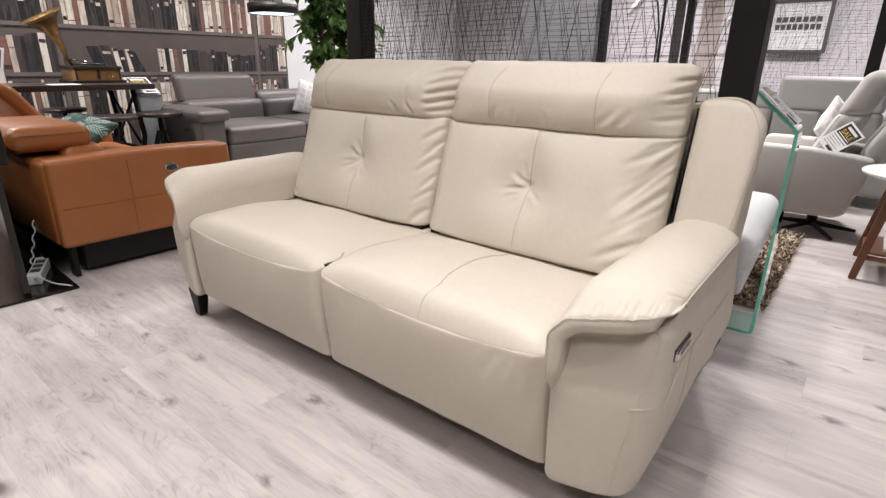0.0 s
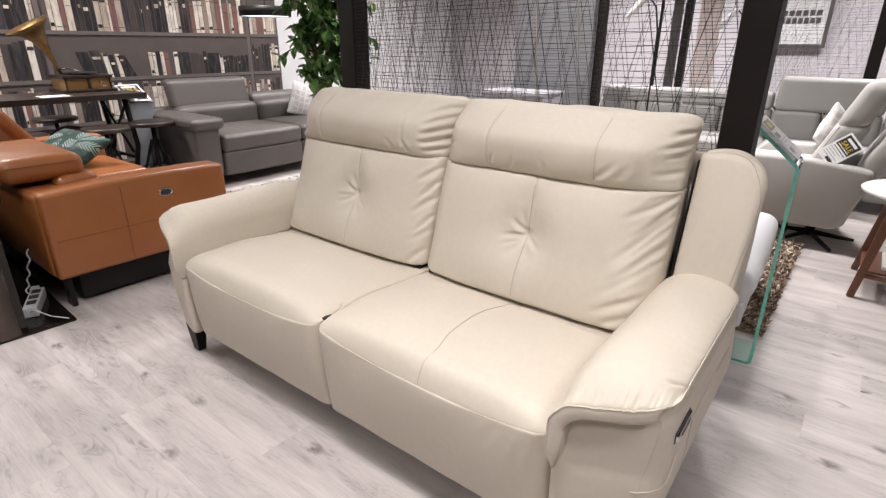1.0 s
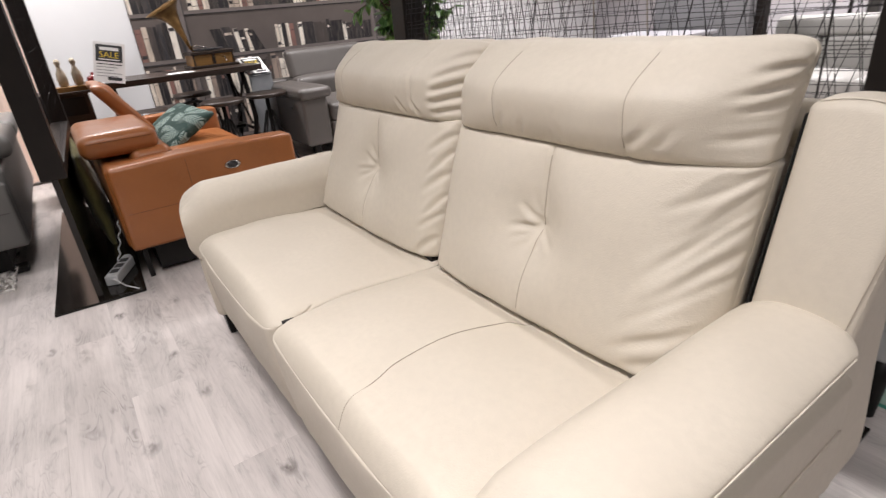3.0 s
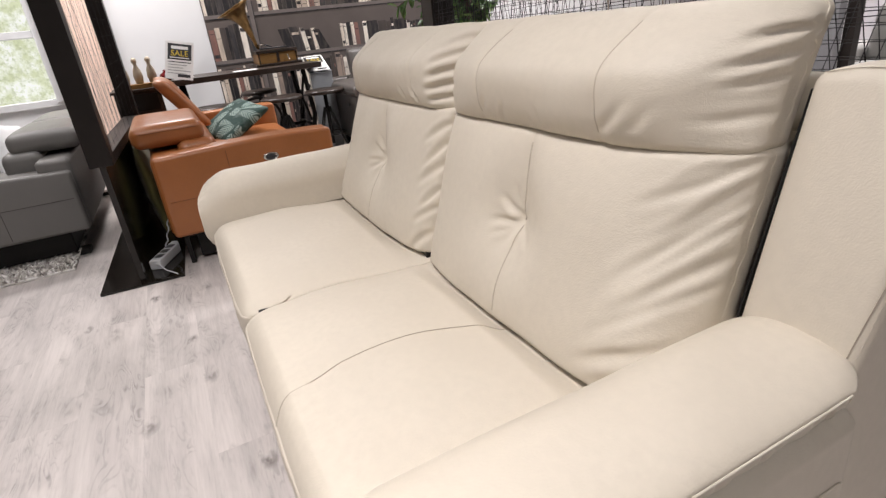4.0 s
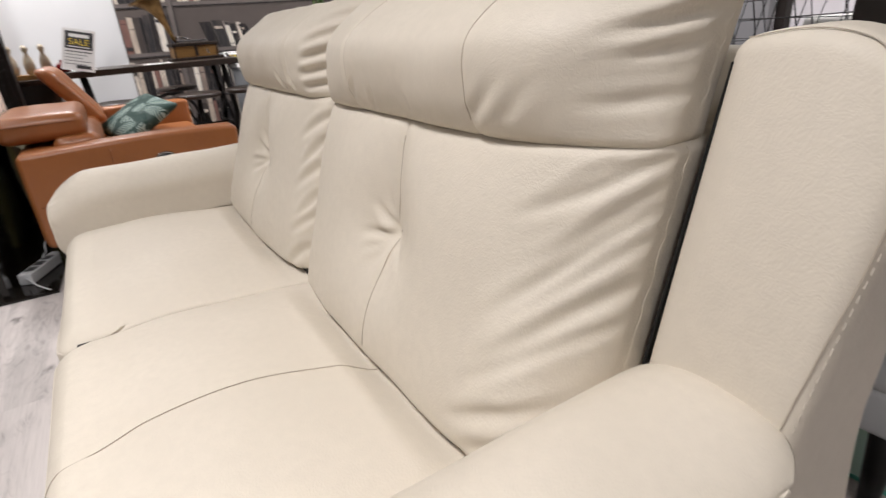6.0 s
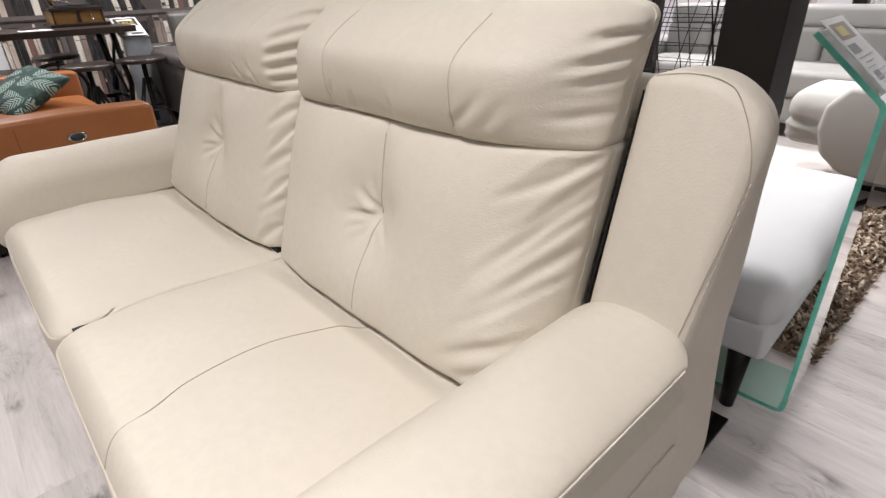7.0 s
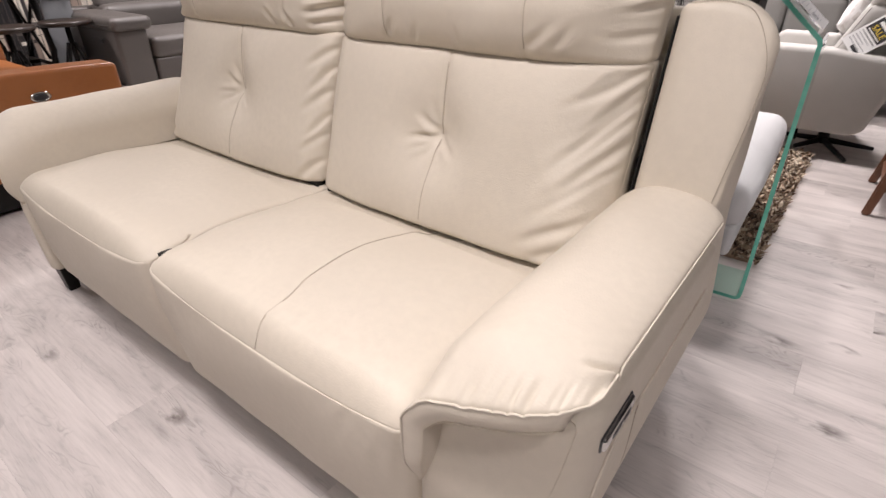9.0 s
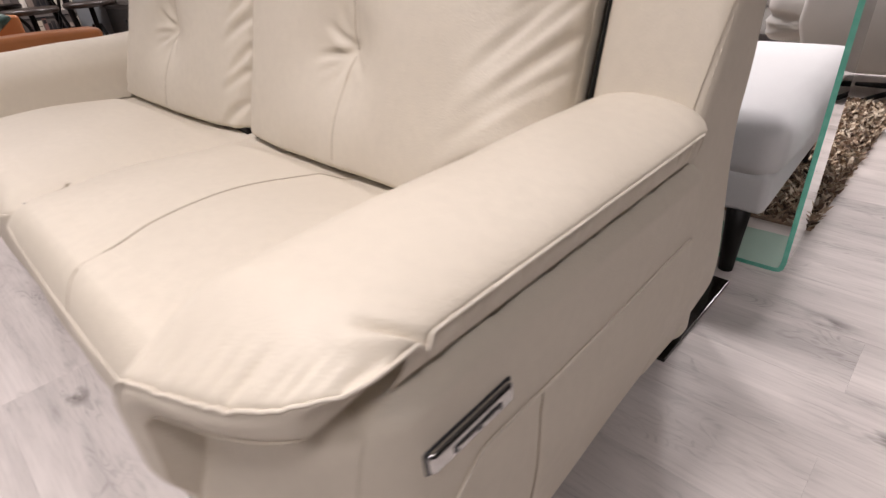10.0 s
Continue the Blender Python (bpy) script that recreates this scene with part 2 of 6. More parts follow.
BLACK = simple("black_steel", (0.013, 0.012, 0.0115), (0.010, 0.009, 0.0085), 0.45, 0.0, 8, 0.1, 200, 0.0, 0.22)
ESPRESSO = simple("espresso_steel", (0.017, 0.0135, 0.012), (0.013, 0.0105, 0.0095), 0.45, 0.0, 8, 0.1, 200, 0.0, 0.25)
SMOKED = simple("smoked_gloss", (0.012, 0.010, 0.008), (0.009, 0.007, 0.006), 0.12, 0.0, 12.0, 0.0, 300.0, 0.0, 0.40)
OLIVE = fabric("olive_cloth", (0.22, 0.20, 0.07), (0.15, 0.135, 0.05), 600, 0.4)
SIDEGREY = simple("pale_grey_lacquer", (0.40, 0.395, 0.42), (0.36, 0.355, 0.38), 0.5)
CHROME = simple("chrome", (0.75, 0.75, 0.76), (0.68, 0.68, 0.70), 0.14, 1.0)
GUNMETAL = simple("gunmetal", (0.60, 0.59, 0.58), (0.52, 0.51, 0.50), 0.13, 1.0)
DARKPLASTIC = simple("dark_plastic", (0.03, 0.03, 0.033), rough=0.3)
WHITEPLASTIC = simple("white_plastic", (0.75, 0.76, 0.77), (0.68, 0.69, 0.70), 0.4)
STRING = simple("black_string", (0.035, 0.033, 0.036), rough=0.8)
PALESTRING = simple("pale_cord", (0.45, 0.40, 0.33), rough=0.8)
WALLPAINT = simple("white_wall_paint", (0.77, 0.78, 0.79), (0.74, 0.75, 0.76), 0.7, 0, 3, 0.15, 250)
LILACPAINT = simple("pale_lilac_paint", (0.50, 0.485, 0.51), (0.47, 0.455, 0.48), 0.7, 0, 3, 0.1, 250)
SIGNGREY = simple("sign_frame_grey", (0.085, 0.078, 0.074), rough=0.5)
GREYPAINT = simple("grey_panel_paint", (0.17, 0.17, 0.178), (0.15, 0.15, 0.157), 0.6, 0, 3, 0.1, 250)
# unseen ceiling, dark grey so that little light bounces back
CEILPAINT = simple("low_bounce_ceiling", (0.22, 0.22, 0.22), (0.19, 0.19, 0.19), 0.8, 0, 2)
# for the two unseen walls, dark only to hold down bounced light
DARKWALL = simple("low_bounce_wall", (0.10, 0.10, 0.105), (0.08, 0.08, 0.085), 0.7, 0, 2)
OAK = floor_wood()
GAP = simple("floor_joint", (0.30, 0.277, 0.26), rough=0.9)
WALNUT = wood("walnut", (0.20, 0.085, 0.045), (0.13, 0.055, 0.03), (10, 10, 1.2), 0.4)
DARKWOOD = wood("dark_stained_wood", (0.034, 0.021, 0.015), (0.019, 0.013, 0.010), (10, 1.2, 10), 0.4)
BOXWOOD = wood("amber_box_wood", (0.32, 0.17, 0.05), (0.22, 0.11, 0.035), (10, 1.2, 10), 0.4)
BRASS = simple("aged_brass", (0.36, 0.22, 0.09), (0.20, 0.12, 0.05), 0.35, 0.9, 20)
PAPER = simple("card_paper", (0.80, 0.80, 0.79), (0.76, 0.76, 0.75), 0.6)
INK = simple("black_ink", (0.025, 0.025, 0.028), rough=0.5)
GREYINK = simple("grey_ink", (0.35, 0.35, 0.36), rough=0.5)
BEIGEINK = simple("beige_ink", (0.42, 0.37, 0.33), rough=0.5)
PALEYELLOW = simple("pale_yellow_ink", (0.72, 0.64, 0.30), rough=0.5)
PALEINK = simple("pale_grey_ink", (0.58, 0.58, 0.60), rough=0.5)
YELLOWINK = simple("yellow_ink", (0.75, 0.55, 0.06), rough=0.5)
GREYBOARD = simple("grey_lacquer", (0.30, 0.315, 0.33), (0.26, 0.275, 0.29), 0.3)
GLASS = glass_mat("clear_glass", (0.93, 0.985, 0.96))
FROSTGLASS = simple("frosted_green_glass", (0.36, 0.49, 0.42), (0.32, 0.45, 0.385), 0.25, 0.0, 6.0, 0.0, 300.0, 0.0, 0.4)
GLASSEDGE = simple("green_glass_edge", (0.10, 0.42, 0.31), (0.20, 0.58, 0.47), 0.12, 0, 25)
SHAGBROWN = by_island("brown_shag", [(0.44, 0.33, 0.23), (0.17, 0.11, 0.07), (0.72, 0.63, 0.50), (0.28, 0.19, 0.13), (0.60, 0.50, 0.37), (0.08, 0.05, 0.035)], 0.9)
SHAGWHITE = by_island("white_shag", [(0.62, 0.59, 0.55), (0.72, 0.70, 0.67), (0.52, 0.49, 0.46)], 0.9)
LEAF = by_island("ficus_leaf", [(0.10, 0.24, 0.05), (0.15, 0.32, 0.07), (0.06, 0.15, 0.035), (0.24, 0.40, 0.12)], 0.4)
BARK = simple("ficus_bark", (0.16, 0.11, 0.075), (0.10, 0.07, 0.05), 0.8, 0, 40, 0.4, 80)
BOOKS = by_island("printed_books", [(0.80, 0.72, 0.62), (0.60, 0.51, 0.42), (0.84, 0.78, 0.69), (0.34, 0.265, 0.22), (0.72, 0.635, 0.54), (0.24, 0.12, 0.10), (0.80, 0.74, 0.65), (0.50, 0.41, 0.34)], 0.75)
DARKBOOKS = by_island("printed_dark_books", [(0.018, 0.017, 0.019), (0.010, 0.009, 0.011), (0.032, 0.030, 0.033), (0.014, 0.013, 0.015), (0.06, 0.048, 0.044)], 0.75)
PRINTBACK = simple("printed_shelf_back", (0.118, 0.097, 0.088), (0.095, 0.078, 0.071), 0.75, 0, 4)
PRINTSHELF = simple("printed_shelf_board", (0.175, 0.150, 0.140), (0.14, 0.12, 0.112), 0.75, 0, 10)
BLUSH = simple("blush_cloth", (0.86, 0.79, 0.76), (0.82, 0.74, 0.71), 0.85, 0, 5)
PEACH = simple("peach_voile", (0.92, 0.72, 0.61), (0.88, 0.67, 0.56), 0.8, 0, 2)


# ---- mesh tools ----
def part(name, bm, material, parent=None, label="", smooth=True):
    me = bpy.data.meshes.new(name)
    bm.to_mesh(me)
    bm.free()
    for mm in (material if isinstance(material, (list, tuple)) else [material]):
        me.materials.append(mm)
    if smooth:
        me.polygons.foreach_set("use_smooth", [True] * len(me.polygons))
    ob = new(name, me)
    if parent:
        ob.parent = parent
    if label:
        tagged(ob, label)
    return ob


def mesh_part(name, verts, faces, material, parent=None, label="", smooth=True):
    me = bpy.data.meshes.new(name)
    me.from_pydata([tuple(v) for v in verts], [], faces)
    me.update()
    me.materials.append(material)
    if smooth:
        me.polygons.foreach_set("use_smooth", [True] * len(me.polygons))
    ob = new(name, me)
    if parent:
        ob.parent = parent
    if label:
        tagged(ob, label)
    return ob


def thing(name, label, category, m=None, group=""):
    ob = new(name)
    if m is not None:
        ob.matrix_basis = m
    return tagged(ob, label, category, group)


def box(bm, lo, hi, bevel=0.0, seg=2):
    """A box between two corners, edges eased, added to bm."""
    tmp = bmesh.new()
    bmesh.ops.create_cube(tmp, size=1)
    for v in tmp.verts:
        v.co = Vector([(l + h) / 2 + c * (h - l) for c, l, h in zip(v.co, lo, hi)])
    if bevel:
        bmesh.ops.bevel(tmp, geom=tmp.edges[:], offset=bevel, segments=seg, profile=0.6, affect="EDGES")
    join(bm, tmp)
    return bm


def join(bm, tmp, m=None):
    if m is not None:
        tmp.transform(m)
    table = {v: bm.verts.new(v.co) for v in tmp.verts}
    for f in tmp.faces:
        nf = bm.faces.new([table[v] for v in f.verts])
        nf.smooth = f.smooth
    tmp.free()


def block(name, lo, hi, material, parent=None, bevel=0.004, label="", seg=2):
    return part(name, box(bmesh.new(), lo, hi, bevel, seg), material, parent, label, smooth=False)


def tube(points, radius, sides=6, closed=False):
    """Vertices and faces of a round bar along points; radius may be a list."""
    pts = [Vector(p) for p in points]
    n = len(pts)
    rad = radius if isinstance(radius, (list, tuple)) else [radius] * n
    verts, faces = [], []
    up = Vector((0.13, 0.21, 0.97))
    for i, p in enumerate(pts):
        d = (pts[min(i + 1, n - 1)] - pts[max(i - 1, 0)]).normalized()
        a = d.cross(up)
        if a.length < 1e-3:
            a = d.cross(Vector((1, 0, 0)))
        a.normalize()
        b = d.cross(a)
        for k in range(sides):
            t = 2 * math.pi * k / sides
            verts.append(p + rad[i] * (math.cos(t) * a + math.sin(t) * b))
    for i in range(n - 1):
        for k in range(sides):
            k2 = (k + 1) % sides
            faces.append((i * sides + k, i * sides + k2, (i + 1) * sides + k2, (i + 1) * sides + k))
    faces.append(tuple(range(sides))[::-1])
    faces.append(tuple((n - 1) * sides + k for k in range(sides)))
    return verts, faces


def merge(pieces):
    verts, faces = [], []
    for v, f in pieces:
        o = len(verts)
        verts += list(v)
        faces += [tuple(i + o for i in q) for q in f]
    return verts, faces


def tube_part(name, points, radius, material, parent=None, label="", sides=6):
    v, f = tube(points, radius, sides)
    return mesh_part(name, v, f, material, parent, label)


def lathe(name, profile, material, parent=None, label="", n=32):
    """A turned body from (radius, height) pairs."""
    verts, faces = [], []
    for r, z in profile:
        for k in range(n):
            t = 2 * math.pi * k / n
            verts.append((r * math.cos(t), r * math.sin(t), z))
    for i in range(len(profile) - 1):
        for k in range(n):
            k2 = (k + 1) % n
            faces.append((i * n + k, i * n + k2, (i + 1) * n + k2, (i + 1) * n + k))
    faces.append(tuple(range(n))[::-1])
    faces.append(tuple((len(profile) - 1) * n + k for k in range(n)))
    return mesh_part(name, verts, faces, material, parent, label)


def grid_axis(a, b, r, step):
    """Sample places along an edge, closer within the rounding r of both ends."""
    n = max(2, int(round((b - a - 2 * r) / step)))
    ease = [math.tan(t) for t in np.linspace(0, math.pi / 4, 5)]
    low = [a + r - r * e for e in reversed(ease)]
    high = [b - r + r * e for e in ease]
    mid = list(np.linspace(a + r, b - r, n + 1))[1:-1]
    return np.array(low + mid + high)


def soft_box(lo, hi, r, step, shape=None):
    """A box with round edges, finely gridded, then bent by shape(points)."""
    lo, hi = np.array(lo, float), np.array(hi, float)
    axes = [grid_axis(lo[k], hi[k], r, step) for k in range(3)]
    index, pts, faces = {}, [], []

    def vid(p):
        key = tuple(int(round(c * 1e5)) for c in p)
        if key not in index:
            index[key] = len(pts)
            pts.append(p)
        return index[key]

    for k in range(3):
        i, j = (k + 1) % 3, (k + 2) % 3
        for side in (0, 1):
            for a in range(len(axes[i]) - 1):
                for b in range(len(axes[j]) - 1):
                    quad = []
                    for da, db in ((0, 0), (1, 0), (1, 1), (0, 1)):
                        p = [0.0, 0.0, 0.0]
                        p[k] = hi[k] if side else lo[k]
                        p[i], p[j] = axes[i][a + da], axes[j][b + db]
                        quad.append(vid(p))
                    faces.append(tuple(quad if side else quad[::-1]))
    P = np.array(pts)
    core = np.clip(P, lo + r, hi - r)
    d = P - core
    n = np.linalg.norm(d, axis=1, keepdims=True)
    P = core + r * d / np.maximum(n, 1e-9)
    if shape:
        P = shape(P)
    return P, faces


def soft_part(name, lo, hi, r, step, shape, material, parent=None, label=""):
    P, f = soft_box(lo, hi, r, step, shape)
    return mesh_part(name, P, f, material, parent, label)


def sm(x, a, b):
    t = np.clip((x - a) / (b - a), 0, 1)
    return t * t * (3 - 2 * t)


def fold(x, z, x0, z0, x1, z1, w, d):
    """A crease from (x0, z0) to (x1, z1): a valley with a soft ridge on each side, fading at its far end."""
    dx, dz = x1 - x0, z1 - z0
    L = math.hypot(dx, dz)
    t = ((x - x0) * dx + (z - z0) * dz) / (L * L)
    s = ((x - x0) * dz - (z - z0) * dx) / L
    s = s + 0.18 * w * np.sin(t * 7 + x0 * 40)
    along = sm(t, -0.12, 0.10) * (1 - sm(t, 0.35, 1.0))
    prof = np.exp(-(s / w) ** 2) - 0.55 * np.exp(-((s - 1.9 * w) / (1.1 * w)) ** 2) - 0.45 * np.exp(-((s + 1.9 * w) / (1.1 * w)) ** 2)
    return d * along * prof


def waver(x, y, seed, scale):
    """Slow unevenness of stuffed hide."""
    return (np.sin(x * scale + seed) * np.cos(y * scale * 1.3 + seed * 2.1) + 0.5 * np.sin(x * scale * 2.3 - y * scale * 1.9 + seed * 3.7)) / 1.5


# ---- the room ----
def wall(name, lo, hi, material=None):
    return tagged(block(name, lo, hi, material or WALLPAINT, None, 0.0), "plain painted showroom wall", "wall", kind="structure")


T = 0.12
wall("wall_west", (ROOM_X0 - T, -1.42, 0), (ROOM_X0, ROOM_Y1, ROOM_H))
wall("wall_west_far", (ROOM_X0 - T, ROOM_Y0, 0), (ROOM_X0, -3.22, ROOM_H))
wall("wall_west_below", (ROOM_X0 - T, -3.22, 0), (ROOM_X0, -1.42, 0.75))
wall("wall_west_above", (ROOM_X0 - T, -3.22, 2.49), (ROOM_X0, -1.42, ROOM_H))
# unseen, added to close the room; dark to keep the fill low
wall("wall_east", (ROOM_X1, ROOM_Y0, 0), (ROOM_X1 + T, ROOM_Y1, ROOM_H), DARKWALL)
wall("wall_north", (ROOM_X0 - T, ROOM_Y1, 0), (ROOM_X1 + T, ROOM_Y1 + T, ROOM_H), LILACPAINT)
# south side likewise unseen and darkened against bounce
wall("wall_south", (ROOM_X0 - T, ROOM_Y0 - T, 0), (ROOM_X1 + T, ROOM_Y0, ROOM_H), DARKWALL)
# the ceiling is never in view; its dark tone holds down the fill light
tagged(block("ceiling", (ROOM_X0 - T, ROOM_Y0 - T, ROOM_H), (ROOM_X1 + T, ROOM_Y1 + T, ROOM_H + 0.1), CEILPAINT, None, 0.0), "plain dark grey showroom ceiling, unseen, kept dark to cut bounced light", "ceiling", kind="structure")
floor = tagged(block("floor", (ROOM_X0 - T, ROOM_Y0 - T, -0.12), (ROOM_X1 + T, ROOM_Y1 + T, -0.004), GAP, None, 0.0), "limed grey oak plank floor with dark knots", "floor", kind="structure")


# the panels are made up: unseen sources for the overhead light
def added_ceiling_lamp(x, y, share):
    lamp = thing("ceiling_light", "square white ceiling light panel, unseen, added to light the room", "ceiling light", pose(x, y, ROOM_H), "ceiling lights")
    bm = bmesh.new()
    for lo, hi in (((-0.34, -0.34, -0.012), (0.34, -0.3, 0)), ((-0.34, 0.3, -0.012), (0.34, 0.34, 0)), ((-0.34, -0.3, -0.012), (-0.3, 0.3, 0)), ((0.3, -0.3, -0.012), (0.34, 0.3, 0))):
        box(bm, lo, hi)
    part("frame", bm, WHITEPLASTIC, lamp, smooth=False)
    data = bpy.data.lights.new("panel_light", "AREA")
    data.spread = math.radians(125)
    data.shape, data.size, data.energy, data.color = "SQUARE", 0.42, LAMP_POWER * share, (1.0, 0.945, 0.945)
    light = new("panel_light", data)
    light.parent = lamp
    light.location = (0, 0, -0.02)


for lx, ly, share in LAMPS:
    added_ceiling_lamp(lx, ly, share)


# ---- the cream reclining sofa ----
HW = 0.79          # inner width of one seat
sofa = thing("reclining_sofa", "cream leather two-seat reclining sofa with tufted backs and padded arms", "sofa")


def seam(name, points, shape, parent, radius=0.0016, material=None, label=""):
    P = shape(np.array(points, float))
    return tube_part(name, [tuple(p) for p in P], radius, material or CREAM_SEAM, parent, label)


def stitches(name, pts, material, parent, gap=0.012, length=0.007, r=0.0012):
    """Short thread lengths along a line of close points."""
    pts = [Vector(p) for p in pts]
    out, acc, last = [], 0.0, pts[0]
    for a, b in zip(pts, pts[1:]):
        acc += (b - a).length
        if acc >= gap:
            acc = 0.0
            d = (b - a).normalized()
            out.append(tube([b - d * length / 2, b + d * length / 2], r, 4))
    v, f = merge(out)
    return mesh_part(name, v, f, material, parent, smooth=False)


# seats: a crowned top that rolls over to a bowed seam on the front
def seat_shape(cx, seed):
    def shape(P):
        P = P.copy()
        x, y, z = P[:, 0], P[:, 1], P[:, 2]
        u = x / (HW / 2)
        top = sm(z, 0.442, 0.470)
        front = 1 - sm(y, -0.572, -0.2)
        # rounding over the front edge
        h = np.clip(0.474 - z, 0, 0.042) / 0.042
        roll = (1 - np.sqrt(np.clip(1 - (1 - h) ** 2, 0, 1))) * 0.074
        y2 = y + roll * (1 - sm(y, -0.572, -0.30))
        crown = 0.030 * (1 - np.abs(u) ** 3.2) * (1 - np.clip(np.abs((y + 0.30) / 0.34), 0, 1) ** 2.2) * (1 - sm(y, -0.15, -0.085))
        edge = -0.010 * np.abs(u) ** 8
        slope = -0.014 * sm(y, -0.35, -0.11) - 0.004 * sm(y, -0.115, -0.075)
        z2 = z + top * (crown + edge + slope + 0.0025 * waver(x, y, seed, 11))
        # front corners are rounded in plan and sink a little
        e = np.clip((np.abs(u) - 0.885) / 0.115, 0, 1)
        corner = (1 - np.sqrt(np.clip(1 - e ** 2, 0, 1))) * (1 - sm(y, -0.572, -0.40))
        y2 = y2 + 0.036 * corner
        z2 = z2 - 0.010 * corner * top
        if cx < 0:
            # the hide is caught in one short curl at the split
            x = x - 0.007 * np.exp(-((y + 0.522) / 0.010) ** 2) * sm(u, 0.93, 1.0) * top
        # the bowed seam along the lower edge
        low = 1 - top
        z2 = z2 - low * 0.028 * (1 - np.abs(u) ** 2.4) * (1 - sm(y, -0.58, -0.4))
        y2 = y2 - 0.008 * (1 - u ** 4) * front * (1 - 0.5 * top)
        P[:, 0], P[:, 1], P[:, 2] = x + cx, y2, z2
        return P
    return shape


def panel_shape(cx, seed):
    def shape(P):
        P = P.copy()
        x, y, z = P[:, 0], P[:, 1], P[:, 2]
        u = x / (HW / 2)
        f = 1 - sm(y, -0.563, -0.46)
        top = sm(z, 0.36, 0.45)
        w = np.clip((z - 0.14) / 0.30, 0, 1)
        y2 = y - f * (0.014 * (1 - np.abs(u) ** 5) * np.sin(np.pi * 0.84 * np.clip(w, 0, 1) ** 0.8) + 0.0022 * waver(x, z, seed, 13))
        y2 = y2 + f * 0.028 * (1 - w) ** 1.5
        e = np.clip((np.abs(u) - 0.885) / 0.115, 0, 1)
        y2 = y2 + f * (0.020 + 0.016 * w) * (1 - np.sqrt(np.clip(1 - e ** 2, 0, 1)))
        if cx > 0:
            for k in range(4):
                y2 = y2 + f * fold(x, z, 0.375 - 0.035 * k, 0.43, 0.345 - 0.045 * k, 0.25 + 0.02 * k, 0.014, 0.0035)
        z2 = z - top * 0.028 * (1 - np.abs(u) ** 2.4)
        P[:, 0], P[:, 1], P[:, 2] = x + cx, y2, z2
        return P
    return shape


for cx, seed in ((-HW / 2, 1.3), (HW / 2, 4.1)):
    sh = seat_shape(cx, seed)
    g = HW / 2 - 0.002
    seat = soft_part("seat_cushion", (-g, -0.572, 0.441), (g, 0.10, 0.474), 0.006, 0.005, sh, CREAM, sofa)
    xs = np.linspace(-g + 0.015, g - 0.015, 60)
    seam("front_seam", [(x, -0.5715, 0.4425) for x in xs], sh, seat, 0.0013, CREAM_THREAD, "raised cream piping")
    if cx > 0:
        seam("seat_seam", [(0.008 + 0.036 * sm(np.array(y), -0.30, -0.05) + 0.012 * sm(np.array(-y), 0.48, 0.57), y, 0.4748) for y in np.linspace(-0.04, -0.5705, 60)] + [(0.020, -0.5722, z) for z in np.linspace(0.470, 0.446, 8)], sh, seat, 0.0010)
    psh = panel_shape(cx, seed)
    soft_part("footrest_panel", (-g, -0.572, 0.130), (g, -0.40, 0.446), 0.008, 0.010, psh, CREAM, sofa)
    # black block added so that the slit under the back looks deep in shade
    block("seat_gap_shade", (cx - g + (0.02 if cx > 0 else 0.07), -0.052, 0.40), (cx + g - (0.07 if cx > 0 else 0.02), 0.2, 0.474), BLACK, sofa, 0.002)
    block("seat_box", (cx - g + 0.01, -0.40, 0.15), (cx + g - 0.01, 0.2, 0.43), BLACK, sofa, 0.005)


# black sliver that stands for the shade in the notch between the seats
block("split_shade", (-0.007, -0.532, 0.20), (0.007, -0.500, 0.455), BLACK, sofa, 0.001)


# backs: tufted, reclined, creased towards the outer edges
RECLINE = 0.30


